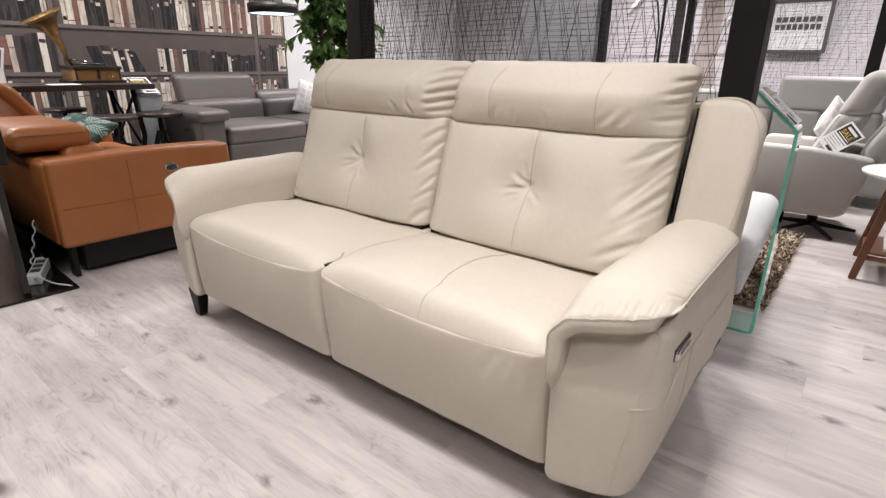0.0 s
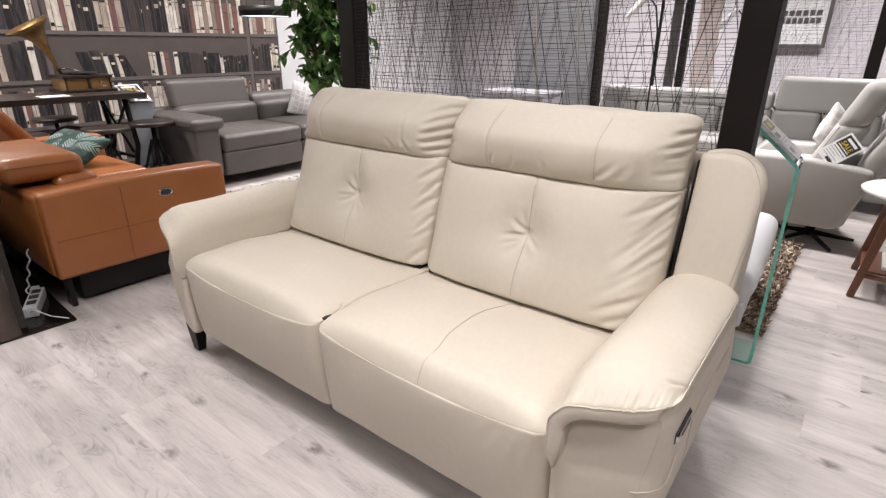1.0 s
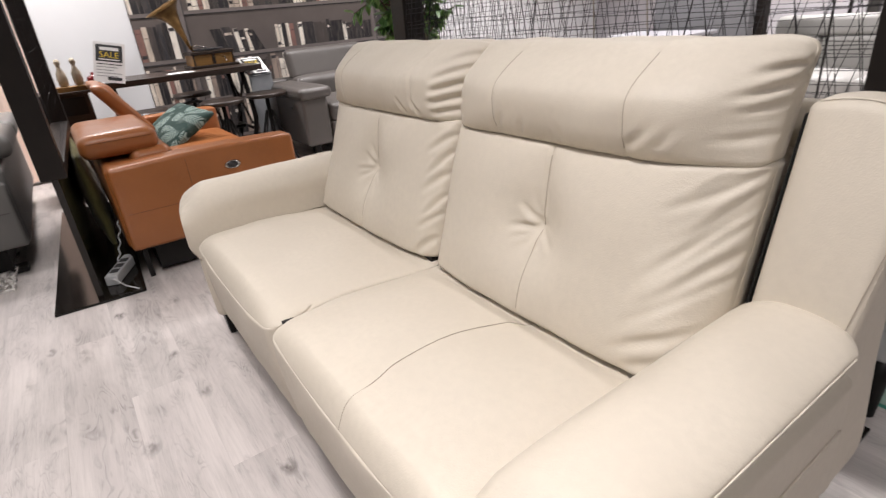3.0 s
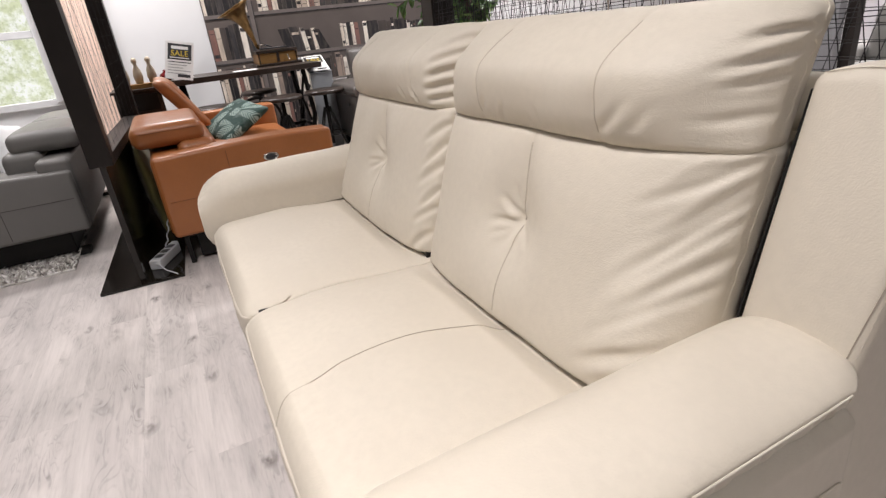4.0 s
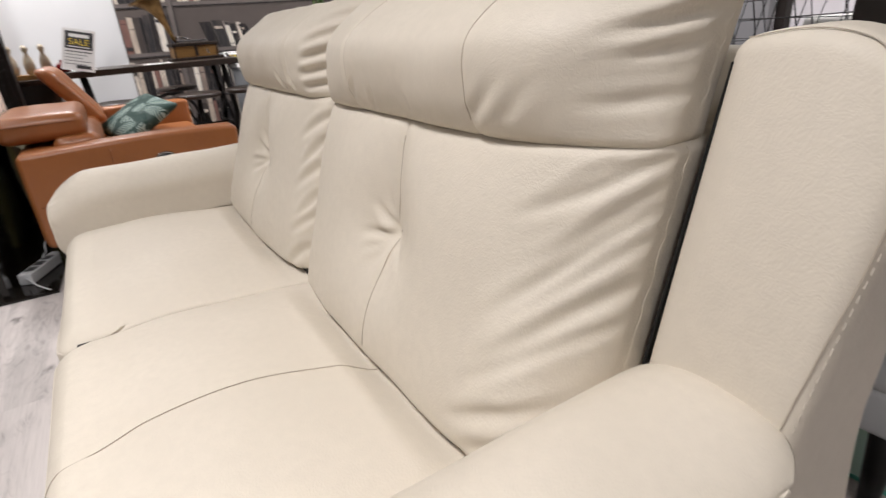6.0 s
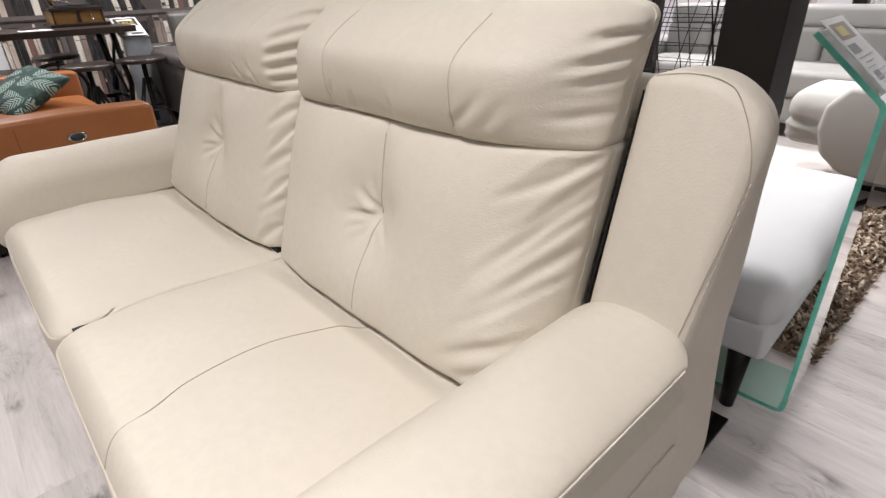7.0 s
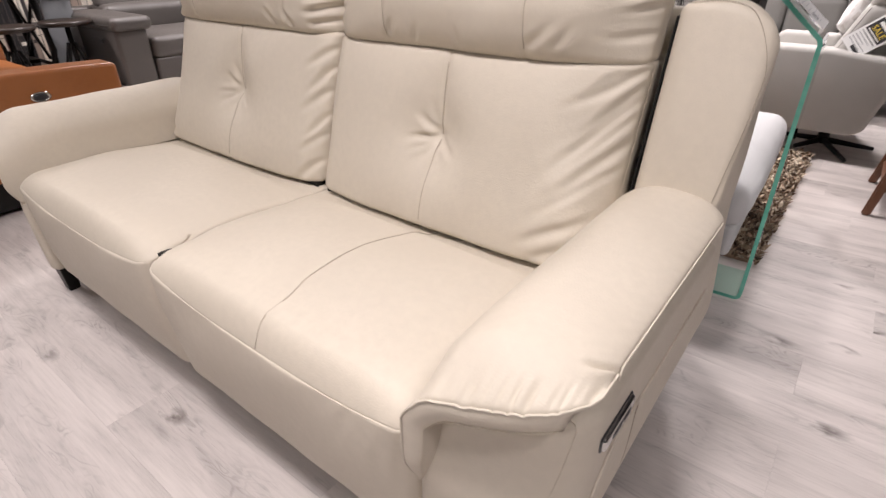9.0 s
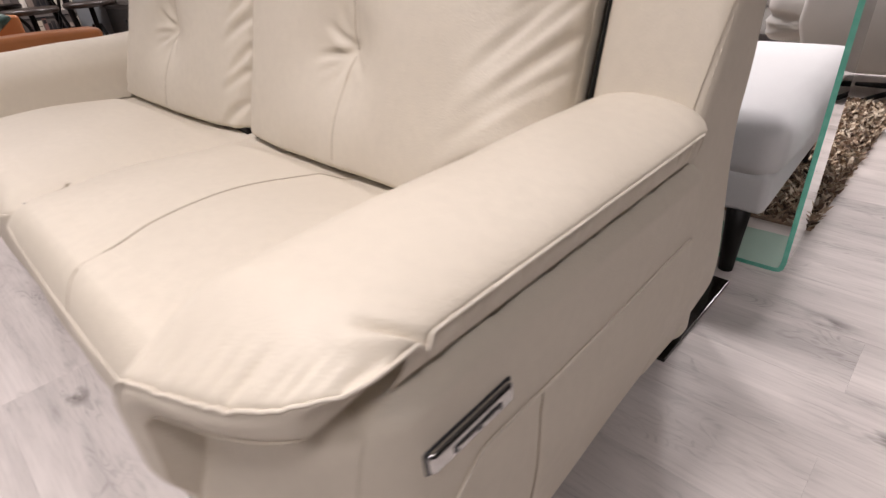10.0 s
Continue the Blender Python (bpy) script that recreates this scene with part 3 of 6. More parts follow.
def back_shape(cx, seed, folds):
    side = 1 if cx > 0 else -1

    def shape(P):
        P = P.copy()
        x, y, z = P[:, 0], P[:, 1], P[:, 2]
        u, w = x / (HW / 2), (z - 0.64) / 0.215
        f = 1 - sm(y, 0.0, 0.12)
        bulge = 0.036 * (1 - np.abs(u) ** 3.5) * (1 - np.abs(w) ** 2.6) + 0.014 * (1 - np.abs(u) ** 6) * sm(-w, -0.2, 0.9) + 0.010 * (1 - np.abs(u) ** 6) * sm(w, 0.2, 0.95)
        r2 = ((x - 0.0) / 0.085) ** 2 + ((z - 0.665) / 0.075) ** 2
        r = np.sqrt(r2)
        th = np.arctan2(z - 0.665, x)
        tuft = 0.034 * np.exp(-r2) + 0.010 * np.exp(-r2 * 14)
        rays = 0.003 * np.exp(-((r - 0.45) / 0.5) ** 2) * np.cos(th * 7 + seed) * sm(r, 0.05, 0.4) * sm(-np.cos(th - 0.4), -0.9, 0.5)
        line = 0.006 * np.exp(-(x / 0.006) ** 2) * sm(np.abs(w), 0.0, 0.15) * (0.5 + 0.5 * sm(w, -0.2, 0.6)) + 0.014 * np.exp(-(x / 0.05) ** 2) * sm(w, 0.0, 0.5) * (1 - sm(w, 0.6, 1.0))
        cr = 0.0
        for q in folds:
            cr = cr + 0.95 * fold(x, z, *q[:4], q[4] * 0.85, q[5])
        dy = -bulge + tuft + rays + line + cr + 0.003 * waver(x, z, seed, 14)
        y2 = y + f * dy + RECLINE * (z - 0.64)
        # outer edge rolls back towards the wing, the inner one into the cleft between the seats
        up = sm(z, 0.50, 0.82)
        y2 = y2 + (1.0 if side > 0 else 0.40) * (0.080 + 0.008 * up) * np.clip((u * side - 0.86 + 0.40 * up) / (0.14 + 0.40 * up), 0, 1) ** 2.2 * f
        y2 = y2 + 0.030 * np.clip((-u * side - 0.84) / 0.16, 0, 1) ** 2 * f
        wide = 0.002 * sm(y, 0.0, 0.13) * sm(u * side, 0.8, 1.0) + 0.020 * sm(u * side, 0.2, 1.0)
        P[:, 0], P[:, 1], P[:, 2] = x + cx + side * wide, y2, z
        return P
    return shape


TUFT_FOLDS = [(-0.01, 0.668, -0.10, 0.655, 0.007, 0.005), (-0.01, 0.66, -0.085, 0.622, 0.007, 0.005), (-0.008, 0.675, -0.07, 0.72, 0.008, 0.005), (-0.004, 0.68, -0.035, 0.76, 0.010, 0.005), (0.012, 0.655, 0.07, 0.63, 0.008, 0.003)]
RIGHT_FOLDS = TUFT_FOLDS + [(0.405, 0.845, 0.26, 0.765, 0.010, 0.008), (0.405, 0.826, 0.29, 0.70, 0.009, 0.009), (0.405, 0.80, 0.26, 0.635, 0.011, 0.009), (0.402, 0.765, 0.29, 0.64, 0.008, 0.007),
                            (0.40, 0.71, 0.26, 0.575, 0.012, 0.008), (0.39, 0.66, 0.25, 0.555, 0.010, 0.006), (0.36, 0.84, 0.30, 0.80, 0.008, 0.005), (0.37, 0.57, 0.23, 0.50, 0.011, 0.006), (0.36, 0.52, 0.25, 0.46, 0.010, 0.004)]
LEFT_FOLDS = TUFT_FOLDS + [(0.392, 0.82, 0.30, 0.765, 0.010, 0.008), (0.392, 0.775, 0.32, 0.70, 0.009, 0.009), (0.392, 0.715, 0.30, 0.65, 0.011, 0.007), (0.392, 0.655, 0.33, 0.58, 0.009, 0.008), (0.390, 0.60, 0.31, 0.545, 0.010, 0.006),
                           (0.385, 0.53, 0.30, 0.455, 0.012, 0.007), (-0.385, 0.52, -0.30, 0.47, 0.014, 0.004)]


def head_shape(cx, seed, folds):
    side = 1 if cx > 0 else -1

    def shape(P):
        P = P.copy()
        x, y, z = P[:, 0], P[:, 1], P[:, 2]
        u, w = x / (HW / 2), (z - 0.955) / 0.10
        f = 1 - sm(y, 0.0, 0.13)
        bulge = 0.070 * (1 - np.abs(u) ** 5) * np.cos(np.clip((w - 0.06) * 1.36, -1.5, 1.5)) - 0.004 * (1 - np.abs(u) ** 5)
        cr = 0.0
        for q in folds:
            cr = cr + 0.95 * fold(x, z, *q[:4], q[4] * 0.85, q[5])
        lines = 0.0
        for sx in ((-0.185, 0.185) if side > 0 else (-0.225, 0.225)):
            lines = lines + 0.005 * np.exp(-((x - sx) / 0.006) ** 2)
        dy = -bulge + cr + lines + 0.004 * waver(x, z, seed, 17) * (1 - 0.4 * np.abs(w))
        y2 = y + f * dy + RECLINE * (z - 0.64) + 0.056 * sm(w, 0.10, 1.25) * f
        y2 = y2 + (0.088 if side > 0 else 0.030) * np.clip((u * side - 0.46) / 0.54, 0, 1) ** 2.3 * f * (1 - 0.45 * sm(w, 0.2, 1.0)) - 0.010 * f * (1 - sm(w, -1.0, -0.2))
        y2 = y2 + 0.050 * np.clip((-u * side - 0.80) / 0.20, 0, 1) ** 2 * f
        # ends tuck in at the top corners
        z2 = z - 0.016 * np.clip((np.abs(u) - 0.86) / 0.14, 0, 1) ** 2 * sm(w, 0.3, 1.0) + sm(w, 0.6, 1.0) * 0.003 * waver(x, y, seed, 20)
        wide = side * 0.002 * sm(y, 0.0, 0.10) * sm(u * side, 0.8, 1.0)
        P[:, 0], P[:, 1], P[:, 2] = x + wide + cx + side * (0.018 + 0.004 * sm(w, -0.5, 1.0)) * sm(u * side, 0.2, 1.0), y2, z2
        return P
    return shape


HEAD_R = [(0.405, 1.025, 0.33, 1.00, 0.009, 0.017), (0.41, 0.99, 0.315, 0.965, 0.009, 0.014), (0.41, 0.96, 0.33, 0.945, 0.008, 0.008), (0.40, 0.905, 0.31, 0.90, 0.009, 0.006), (-0.385, 0.90, -0.31, 0.935, 0.008, 0.008),
          (-0.38, 0.97, -0.32, 0.96, 0.008, 0.006), (0.195, 0.880, 0.250, 0.940, 0.010, 0.004), (0.245, 0.885, 0.290, 0.935, 0.010, 0.003), (-0.10, 0.87, -0.08, 0.92, 0.009, 0.005), (-0.17, 0.88, -0.15, 0.925, 0.009, 0.005), (0.03, 0.87, 0.015, 0.92, 0.010, 0.003)]
HEAD_L = [(0.39, 1.03, 0.29, 1.00, 0.009, 0.013), (0.395, 0.995, 0.29, 0.965, 0.009, 0.013), (0.395, 0.955, 0.29, 0.935, 0.010, 0.013), (0.395, 0.92, 0.28, 0.905, 0.010, 0.012), (0.39, 0.885, 0.30, 0.88, 0.008, 0.010),
          (-0.385, 0.88, -0.31, 0.90, 0.010, 0.006), (0.18, 0.87, 0.14, 0.92, 0.010, 0.005), (0.25, 0.87, 0.21, 0.92, 0.010, 0.006)]

for cx, seed, bf, hf in ((-HW / 2, 0.7, LEFT_FOLDS, HEAD_L), (HW / 2, 2.9, RIGHT_FOLDS, HEAD_R)):
    g = HW / 2 - 0.003
    bs = back_shape(cx, seed, bf)
    back = soft_part("back_cushion", (-g, -0.012, 0.466), (g, 0.19, 0.857), 0.015, 0.0055, bs, CREAM, sofa)
    # dark tubes paint the shade along the tufted centre line
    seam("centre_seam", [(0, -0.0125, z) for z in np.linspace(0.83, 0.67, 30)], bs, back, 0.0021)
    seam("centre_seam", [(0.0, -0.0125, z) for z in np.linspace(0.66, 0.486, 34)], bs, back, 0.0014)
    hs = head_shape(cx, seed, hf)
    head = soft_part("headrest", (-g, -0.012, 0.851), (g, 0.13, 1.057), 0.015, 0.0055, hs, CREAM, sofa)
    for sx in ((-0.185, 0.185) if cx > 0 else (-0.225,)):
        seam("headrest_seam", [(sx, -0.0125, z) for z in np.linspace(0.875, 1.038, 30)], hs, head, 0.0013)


# arms: a padded cap with a piped edge and a boxing band below it, drooping over the front
CAP = 0.2275
NA = 84


def s1(v, a, b):
    t = min(1.0, max(0.0, (v - a) / (b - a)))
    return t * t * (3 - 2 * t)


def cap_plan(a):
    """How far the front edge lies back, from the inner (0) to the outer side (1)."""
    return 0.056 * a ** 1.2 + 0.050 * a ** 8


def cap_edge(a, t):
    """Height of the piped edge."""
    k = s1(t, 0.0, 0.13)
    droop = 0.036 * max(0.0, 1 - a / 0.20) ** 2 * (1 - s1(t, 0.0, 0.25))
    return (0.556 + 0.044 * a - droop) * (1 - k) + (0.604 + 0.006 * t - droop) * k


def arm_section(t, seed):
    """Upper contour from the inner foot over the pad to the piped lip, then the lower contour back to the foot."""
    tau = min(t / 0.15, 1.0)
    H = 0.031 * max(0.0, 1 - (1 - tau) ** 2.2) ** 0.5 * (1 if t < 0.90 else math.sqrt(max(0.02, 1 - ((t - 0.90) / 0.102) ** 2)))
    zf = 0.372 + 0.075 * s1(t, 0.03, 0.13)
    foot = 1 - s1(t, 0.0, 0.10)
    top = []
    drop = 0.060 * s1(t, -0.02, 0.11)
    z0 = cap_edge(0, t) - drop
    for k in range(14):
        f = k / 14
        top.append((0.006 * math.sin(f * math.pi / 2) + 0.012 * foot * (1 - f) ** 3, zf + (z0 - zf) * f))
    near = math.exp(-((t - 0.022) / 0.026) ** 2)
    for k in range(NA):
        a = k / (NA - 1)
        dome = math.sqrt(max(0.0, 1 - ((0.48 - a) / 0.48) ** 2)) if a < 0.48 else max(0.0, 1 - ((a - 0.48) / 0.52) ** 2.15) ** 0.60
        w1 = math.sin(a * 61 + 2.6 * math.sin(a * 9 + seed) + t * 14 * math.sin(a * 23))
        w2 = math.sin(a * 104 + 1.7 * math.sin(a * 13 + seed * 2))
        amp = sm_amp(a, seed)
        gather = -0.0050 * near * amp * (max(0.0, w1) ** 3 + 0.45 * max(0.0, w2) ** 3)
        tucks = -0.0058 * near * (math.exp(-((a - 0.40) / 0.016) ** 2) + 0.8 * math.exp(-((a - 0.70) / 0.018) ** 2) + 0.6 * math.exp(-((a - 0.85) / 0.014) ** 2))
        # one deep tuck running in from the outer corner
        across = (t - 0.088) + 0.10 * (a - 0.97)
        corner = -0.014 * math.exp(-(across / 0.006) ** 2) * s1(a, 0.82, 0.95) + 0.005 * math.exp(-((across + 0.022) / 0.014) ** 2) * s1(a, 0.80, 0.95) * (1 - s1(a, 0.97, 1.0))
        side_pull = 0.0013 * math.sin(t * 150 + math.sin(t * 47) * 2) * math.exp(-((a - 0.92) / 0.05) ** 2) * s1(t, 0.1, 0.2) * (1 - 0.8 * t)
        soft = 0.0012 * math.sin(t * 17 + a * 4 + seed)
        low = drop if a < 0.48 else 0.0
        top.append((0.006 + (CAP - 0.006) * a, cap_edge(a, t) - low * (1 - dome) + H * dome + gather + tucks + corner + soft * dome + side_pull))
    ze = cap_edge(1, t)
    under = [(CAP - 0.004, ze - 0.004), (CAP - 0.016, ze - 0.009), (CAP - 0.024, ze - 0.018), (CAP - 0.026, ze - 0.031)]
    for k in range(16):
        a = 0.88 - 0.71 * k / 15
        bend = 0.016 * max(0.0, 1 - (a - 0.17) / 0.16) ** 2
        under.append((0.006 + (CAP - 0.006) * a, cap_edge(a, t) - 0.033 - bend))
    zb = under[-1][1] - 0.008
    for k in range(10):
        f = k / 9
        under.append((0.038 - 0.020 * f ** 2 * foot, zb + (zf + 0.004 - zb) * f))
    return top, under


def sm_amp(a, seed):
    return 0.45 + 0.55 * math.sin(a * 11 + seed) ** 2


def resample(pts, n):
    pts = np.array(pts, float)
    d = np.concatenate(([0], np.cumsum(np.linalg.norm(np.diff(pts, axis=0), axis=1))))
    s = np.linspace(0, d[-1], n)
    return np.stack([np.interp(s, d, pts[:, k]) for k in range(pts.shape[1])], 1)


def build_arm(side):
    y0, y1 = -0.598, 0.118
    verts, faces = [], []
    ts = [0.0, 0.0015, 0.004, 0.008] + list(np.linspace(0.013, 0.14, 26)) + list(np.linspace(0.155, 0.90, 60)) + [0.915, 0.93, 0.945, 0.958, 0.97, 0.98, 0.988, 0.995]
    NT = len(arm_section(0.5, 0)[0])
    N = NT + len(arm_section(0.5, 0)[1])

    def place(x, z, t):
        a = min(1.0, max(0.0, x / CAP))
        back = (0.022 * a ** 3 + 0.045 * a ** 12) * s1(t, 0.75, 1.0)
        if side < 0:
            x, z = x * 0.945, z - 0.007 * s1(z, 0.50, 0.60)
        tuck = 0.022 * (1 - s1(z, 0.368, 0.44)) * (1 - s1(t, 0.0, 0.06))
        return (side * (HW + x), (y0 + cap_plan(a) + tuck) * (1 - t) + (y1 - back) * t, z)

    for t in ts:
        up, un = arm_section(t, 1.0 if side > 0 else 2.4)
        verts += [place(x, z, t) for x, z in up + un]
    for i in range(len(ts) - 1):
        for k in range(N):
            k2 = (k + 1) % N
            q = (i * N + k, i * N + k2, (i + 1) * N + k2, (i + 1) * N + k)
            faces.append(q if side > 0 else q[::-1])
    last = (len(ts) - 1) * N
    faces.append(tuple(last + k for k in range(N)) if side > 0 else tuple(last + k for k in range(N))[::-1])
    pad = mesh_part("arm_pad", verts, faces, CREAM, sofa)
    # the boxing band that closes the front, from the inner foot round to the outer corner
    A = resample(verts[0:NT], 100)
    B = resample(verts[NT:N][::-1], 100)
    rows, bf, M = [], [], 8
    for i in range(100):
        for j in range(M + 1):
            f = j / M
            p = A[i] * (1 - f) + B[i] * f
            p[1] -= 0.0045 * math.sin(math.pi * f) ** 0.7 * (1 if 3 < i < 97 else 0.4) - 0.003 * f
            rows.append(p)
    for i in range(99):
        for j in range(M):
            q = (i * (M + 1) + j, (i + 1) * (M + 1) + j, (i + 1) * (M + 1) + j + 1, i * (M + 1) + j + 1)
            bf.append(q[::-1] if side > 0 else q)
    mesh_part("boxing_band", rows, bf, CREAM, pad)
    lip = NT - 1
    edge = [Vector(verts[i * N + lip]) for i in range(1, len(ts) - 2)]
    front = [Vector(verts[k]) + Vector((0, -0.0012, 0.0)) for k in range(2, lip)]
    mesh_part("piping", *tube(front + edge, 0.0018), CREAM_THREAD, pad)
    dense = []
    for a, b in zip(edge[22:], edge[23:]):
        dense += [a.lerp(b, f / 5) + Vector((-side * 0.003, 0, 0.0045)) for f in range(5)]
    stitches("stitching", dense, CREAM_THREAD, pad, r=0.0009)

    # the boxing band goes on along the outer side, ruched under the lip
    sb, sf, K = [], [], 7
    us = np.linspace(0.075, 0.985, 210)
    for i, t in enumerate(us):
        ze = cap_edge(1, t) - 0.002
        pucker = math.sin(t * 128 + 1.9 * math.sin(t * 37 + side)) * (0.55 + 0.45 * math.sin(t * 51))
        for j in range(K + 1):
            f = j / K
            sb.append(place(CAP - 0.004 - 0.013 * f + (0.0042 * pucker + 0.002) * math.sin(math.pi * f) ** 0.8, ze - 0.040 * f, t))
    for i in range(len(us) - 1):
        for j in range(K):
            q = (i * (K + 1) + j, (i + 1) * (K + 1) + j, (i + 1) * (K + 1) + j + 1, i * (K + 1) + j + 1)
            sf.append(q[::-1] if side > 0 else q)
    mesh_part("boxing_band", sb, sf, CREAM, pad)

    # side body under the cap
    def body(P):
        P = P.copy()
        x, y, z = P[:, 0], P[:, 1], P[:, 2]
        o = sm(x, 0.90, 1.0)
        f = 1 - sm(y, -0.56, -0.25)
        a = np.clip((x - 0.79) / 0.2275, 0, 1)
        y2 = y + f * (0.056 * a ** 1.2 + 0.050 * a ** 8)
        bul = 0.012 * np.sin(np.pi * np.clip((z - 0.12) / 0.60, 0, 1))
        x2 = x + o * (bul - 0.036 * sm(z, 0.538, 0.566) - 0.022 * (1 - sm(z, 0.08, 0.36)) ** 1.3)
        x2 = x2 + 0.018 * sm(y, -0.54, -0.48) * (1 - sm(x, 0.80, 0.87))
        smile = 0.438 + 0.012 * sm(y, -0.3, 0.1) - 0.070 * (1 - sm(y, -0.565, -0.45))
        x2 = x2 - o * 0.0009 * np.exp(-((z - smile) / 0.007) ** 2) * sm(y, -0.56, -0.50)
        x2 = x2 - o * 0.0025 * np.exp(-((y + 0.295) / 0.006) ** 2) * (1 - sm(z, 0.40, 0.44))
        y2 = y2 - f * 0.010 * np.sin(np.pi * np.clip((z - 0.12) / 0.45, 0, 1)) * (1 - 0.3 * a)
        y2 = y2 + f * (0.006 * np.exp(-((z - 0.545) / 0.02) ** 2) + 0.018 * sm(z, 0.37, 0.47))
        top = sm(z, 0.45, 0.592) * (1 - sm(y2, -0.50, -0.38))
        lift = 0.055 * sm(y, -0.35, 0.10) * (1 - sm(z, 0.12, 0.34))
        x2 = x2 + (0.036 * np.sin(np.pi * np.clip((z - 0.16) / 0.42, 0, 1)) * (1 - sm(y, -0.3, 0.05)) - 0.008 if side < 0 else 0.0) * o
        P[:, 0], P[:, 1], P[:, 2] = side * x2, y2 + 0.006 * f, z - top * (0.054 - 0.044 * a) + lift
        return P
    P, fc = soft_box((HW + 0.006, -0.576, 0.115), (1.003, 0.10, 0.592), 0.026, 0.009, body)
    if side < 0:
        fc = [q[::-1] for q in fc]
    arm = mesh_part("arm_side", P, fc, CREAM, sofa)
    line = [(0.957 + 0.02 * k / 4, -0.5765, 0.372 + 0.001 * k) for k in range(5)] + [(0.977 + 0.0265 * math.sin(t), -0.55 - 0.0265 * math.cos(t), 0.3765) for t in np.linspace(0.15, 1.4, 6)]
    line += [(1.0050, y, 0.438 + 0.012 * s1(y, -0.3, 0.1) - 0.070 * (1 - s1(y, -0.565, -0.45))) for y in np.linspace(-0.545, 0.07, 70)]
    seam("side_seam", line, body, arm, 0.0021, CREAM_THREAD, "curved pale topstitching")
    seam("side_seam", [(1.0042, -0.295, z) for z in np.linspace(0.435, 0.16, 24)], body, arm, 0.0012)
    seam("corner_seam", [(0.955 + 0.036 * s1(z, 0.20, 0.66), -0.5764, z) for z in np.linspace(0.555, 0.15, 40)], body, arm, 0.0009, CREAM)
    return pad, arm


# wings: the upright sides of the back, leaning, with a round outer shoulder
def build_wing(side):
    def wing(P):
        P = P.copy()
        x, y, z = P[:, 0], P[:, 1], P[:, 2]
        f = 1 - sm(y, 0.09, 0.27)
        a = np.clip((x - 0.845) / 0.158, 0, 1)
        topw = sm(z, 0.62, 0.97)
        z2 = z - 0.066 * a ** 3.6 * sm(z, 0.70, 0.97) - 0.012 * (1 - a) ** 3 * topw
        y2 = y + f * (0.26 * np.clip(z - 0.60, -0.2, 1)) - 0.010 * f * np.sin(np.pi * np.clip((z - 0.6) / 0.38, 0, 1)) * (1 - (2 * a - 1) ** 4)
        y2 = y2 - (1 - f) * 0.10 * (1 - sm(z, 0.12, 0.26))
        x2 = x + (0.004 if side > 0 else 0.0) * sm(x, 0.93, 1.0) + sm(x, 0.96, 1.0) * (0.008 * np.sin(np.pi * np.clip((z - 0.12) / 1.0, 0, 1)) - 0.003 * topw - 0.022 * (1 - sm(z, 0.08, 0.36)) ** 1.3)
        x2 = x2 - a * (0.022 * sm(z, 0.25, 0.58) * np.clip((0.93 - z) / 0.35, 0, 1) + 0.010 * (1 - f) * sm(z, 0.60, 0.90))
        z2 = z2 + 0.055 * (1 - sm(z, 0.12, 0.34))
        P[:, 0], P[:, 1], P[:, 2] = side * x2, y2 + (0.085 * sm(z, 0.50, 0.66) if side < 0 else 0.0), z2
        return P
    P, fc = soft_box((0.829, 0.085, 0.125), (1.003, 0.268, 0.973), 0.020, 0.012, wing)
    if side < 0:
        fc = [q[::-1] for q in fc]
    w = mesh_part("side_wing", P, fc, CREAM, sofa)
    def face(x, z):
        return (x, 0.1044 - math.sqrt(max(1e-6, 0.0004 - max(0.0, x - 0.985) ** 2 - max(0.0, z - 0.955) ** 2)), z)

    pts = [face(0.988 + 0.010 * s1(z, 0.58, 0.80), z) for z in np.linspace(0.58, 0.885, 50)]
    pts += [face(0.945 + 0.053 * math.cos(t), 0.885 + 0.086 * math.sin(t)) for t in np.linspace(0.06, 1.57, 24)]
    pts += [face(x, 0.971) for x in np.linspace(0.94, 0.842, 20)]
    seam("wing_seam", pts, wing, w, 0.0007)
    sp = wing(np.array([(0.9960 + 0.0048 * s1(z, 0.58, 0.80), 0.0895 + 0.0035 * s1(z, 0.58, 0.80), z) for z in np.linspace(0.60, 0.90, 160)]))
    stitches("stitching", [tuple(p + np.array((0, -0.0004, 0))) for p in sp], CREAM_THREAD, w, r=0.0007)


for side in (1, -1):
    pad, arm = build_arm(side)
    build_wing(side)
    if side > 0:
        # metal control plate on the outer side
        def plate(P):
            P = P.copy()
            P[:, 2] += 0.03 * P[:, 1]
            return P + np.array((1.0180, -0.398, 0.481))
        ctl = soft_part("control_panel", (-0.008, -0.053, -0.0120), (0.004, 0.053, 0.0120), 0.0058, 0.005, plate, GUNMETAL, sofa, "polished dark chrome recliner control plate")
        soft_part("gasket", (-0.010, -0.0560, -0.0145), (-0.001, 0.0555, 0.0142), 0.0044, 0.006, plate, DARKPLASTIC, ctl, "dark rubber surround")
        soft_part("inset", (0.0, -0.030, -0.0060), (0.0052, 0.034, 0.0050), 0.0028, 0.006, plate, DARKPLASTIC, ctl)
        for by in (-0.013, 0.017):
            soft_part("button", (0.002, by - 0.012, -0.0040), (0.0064, by + 0.012, 0.0030), 0.002, 0.006, plate, GUNMETAL, ctl)

# black blocks added behind the cushions so that the gaps show dark as shade
block("back_gap_shade", (-0.785, 0.135, 0.83), (0.785, 0.20, 0.885), BLACK, sofa, 0.003)
for fx in (-0.815, 0.0, 0.815):
    block("back_gap_shade", (fx - 0.014, 0.15, 0.44), (fx + 0.014, 0.20, 0.66), BLACK, sofa, 0.003)
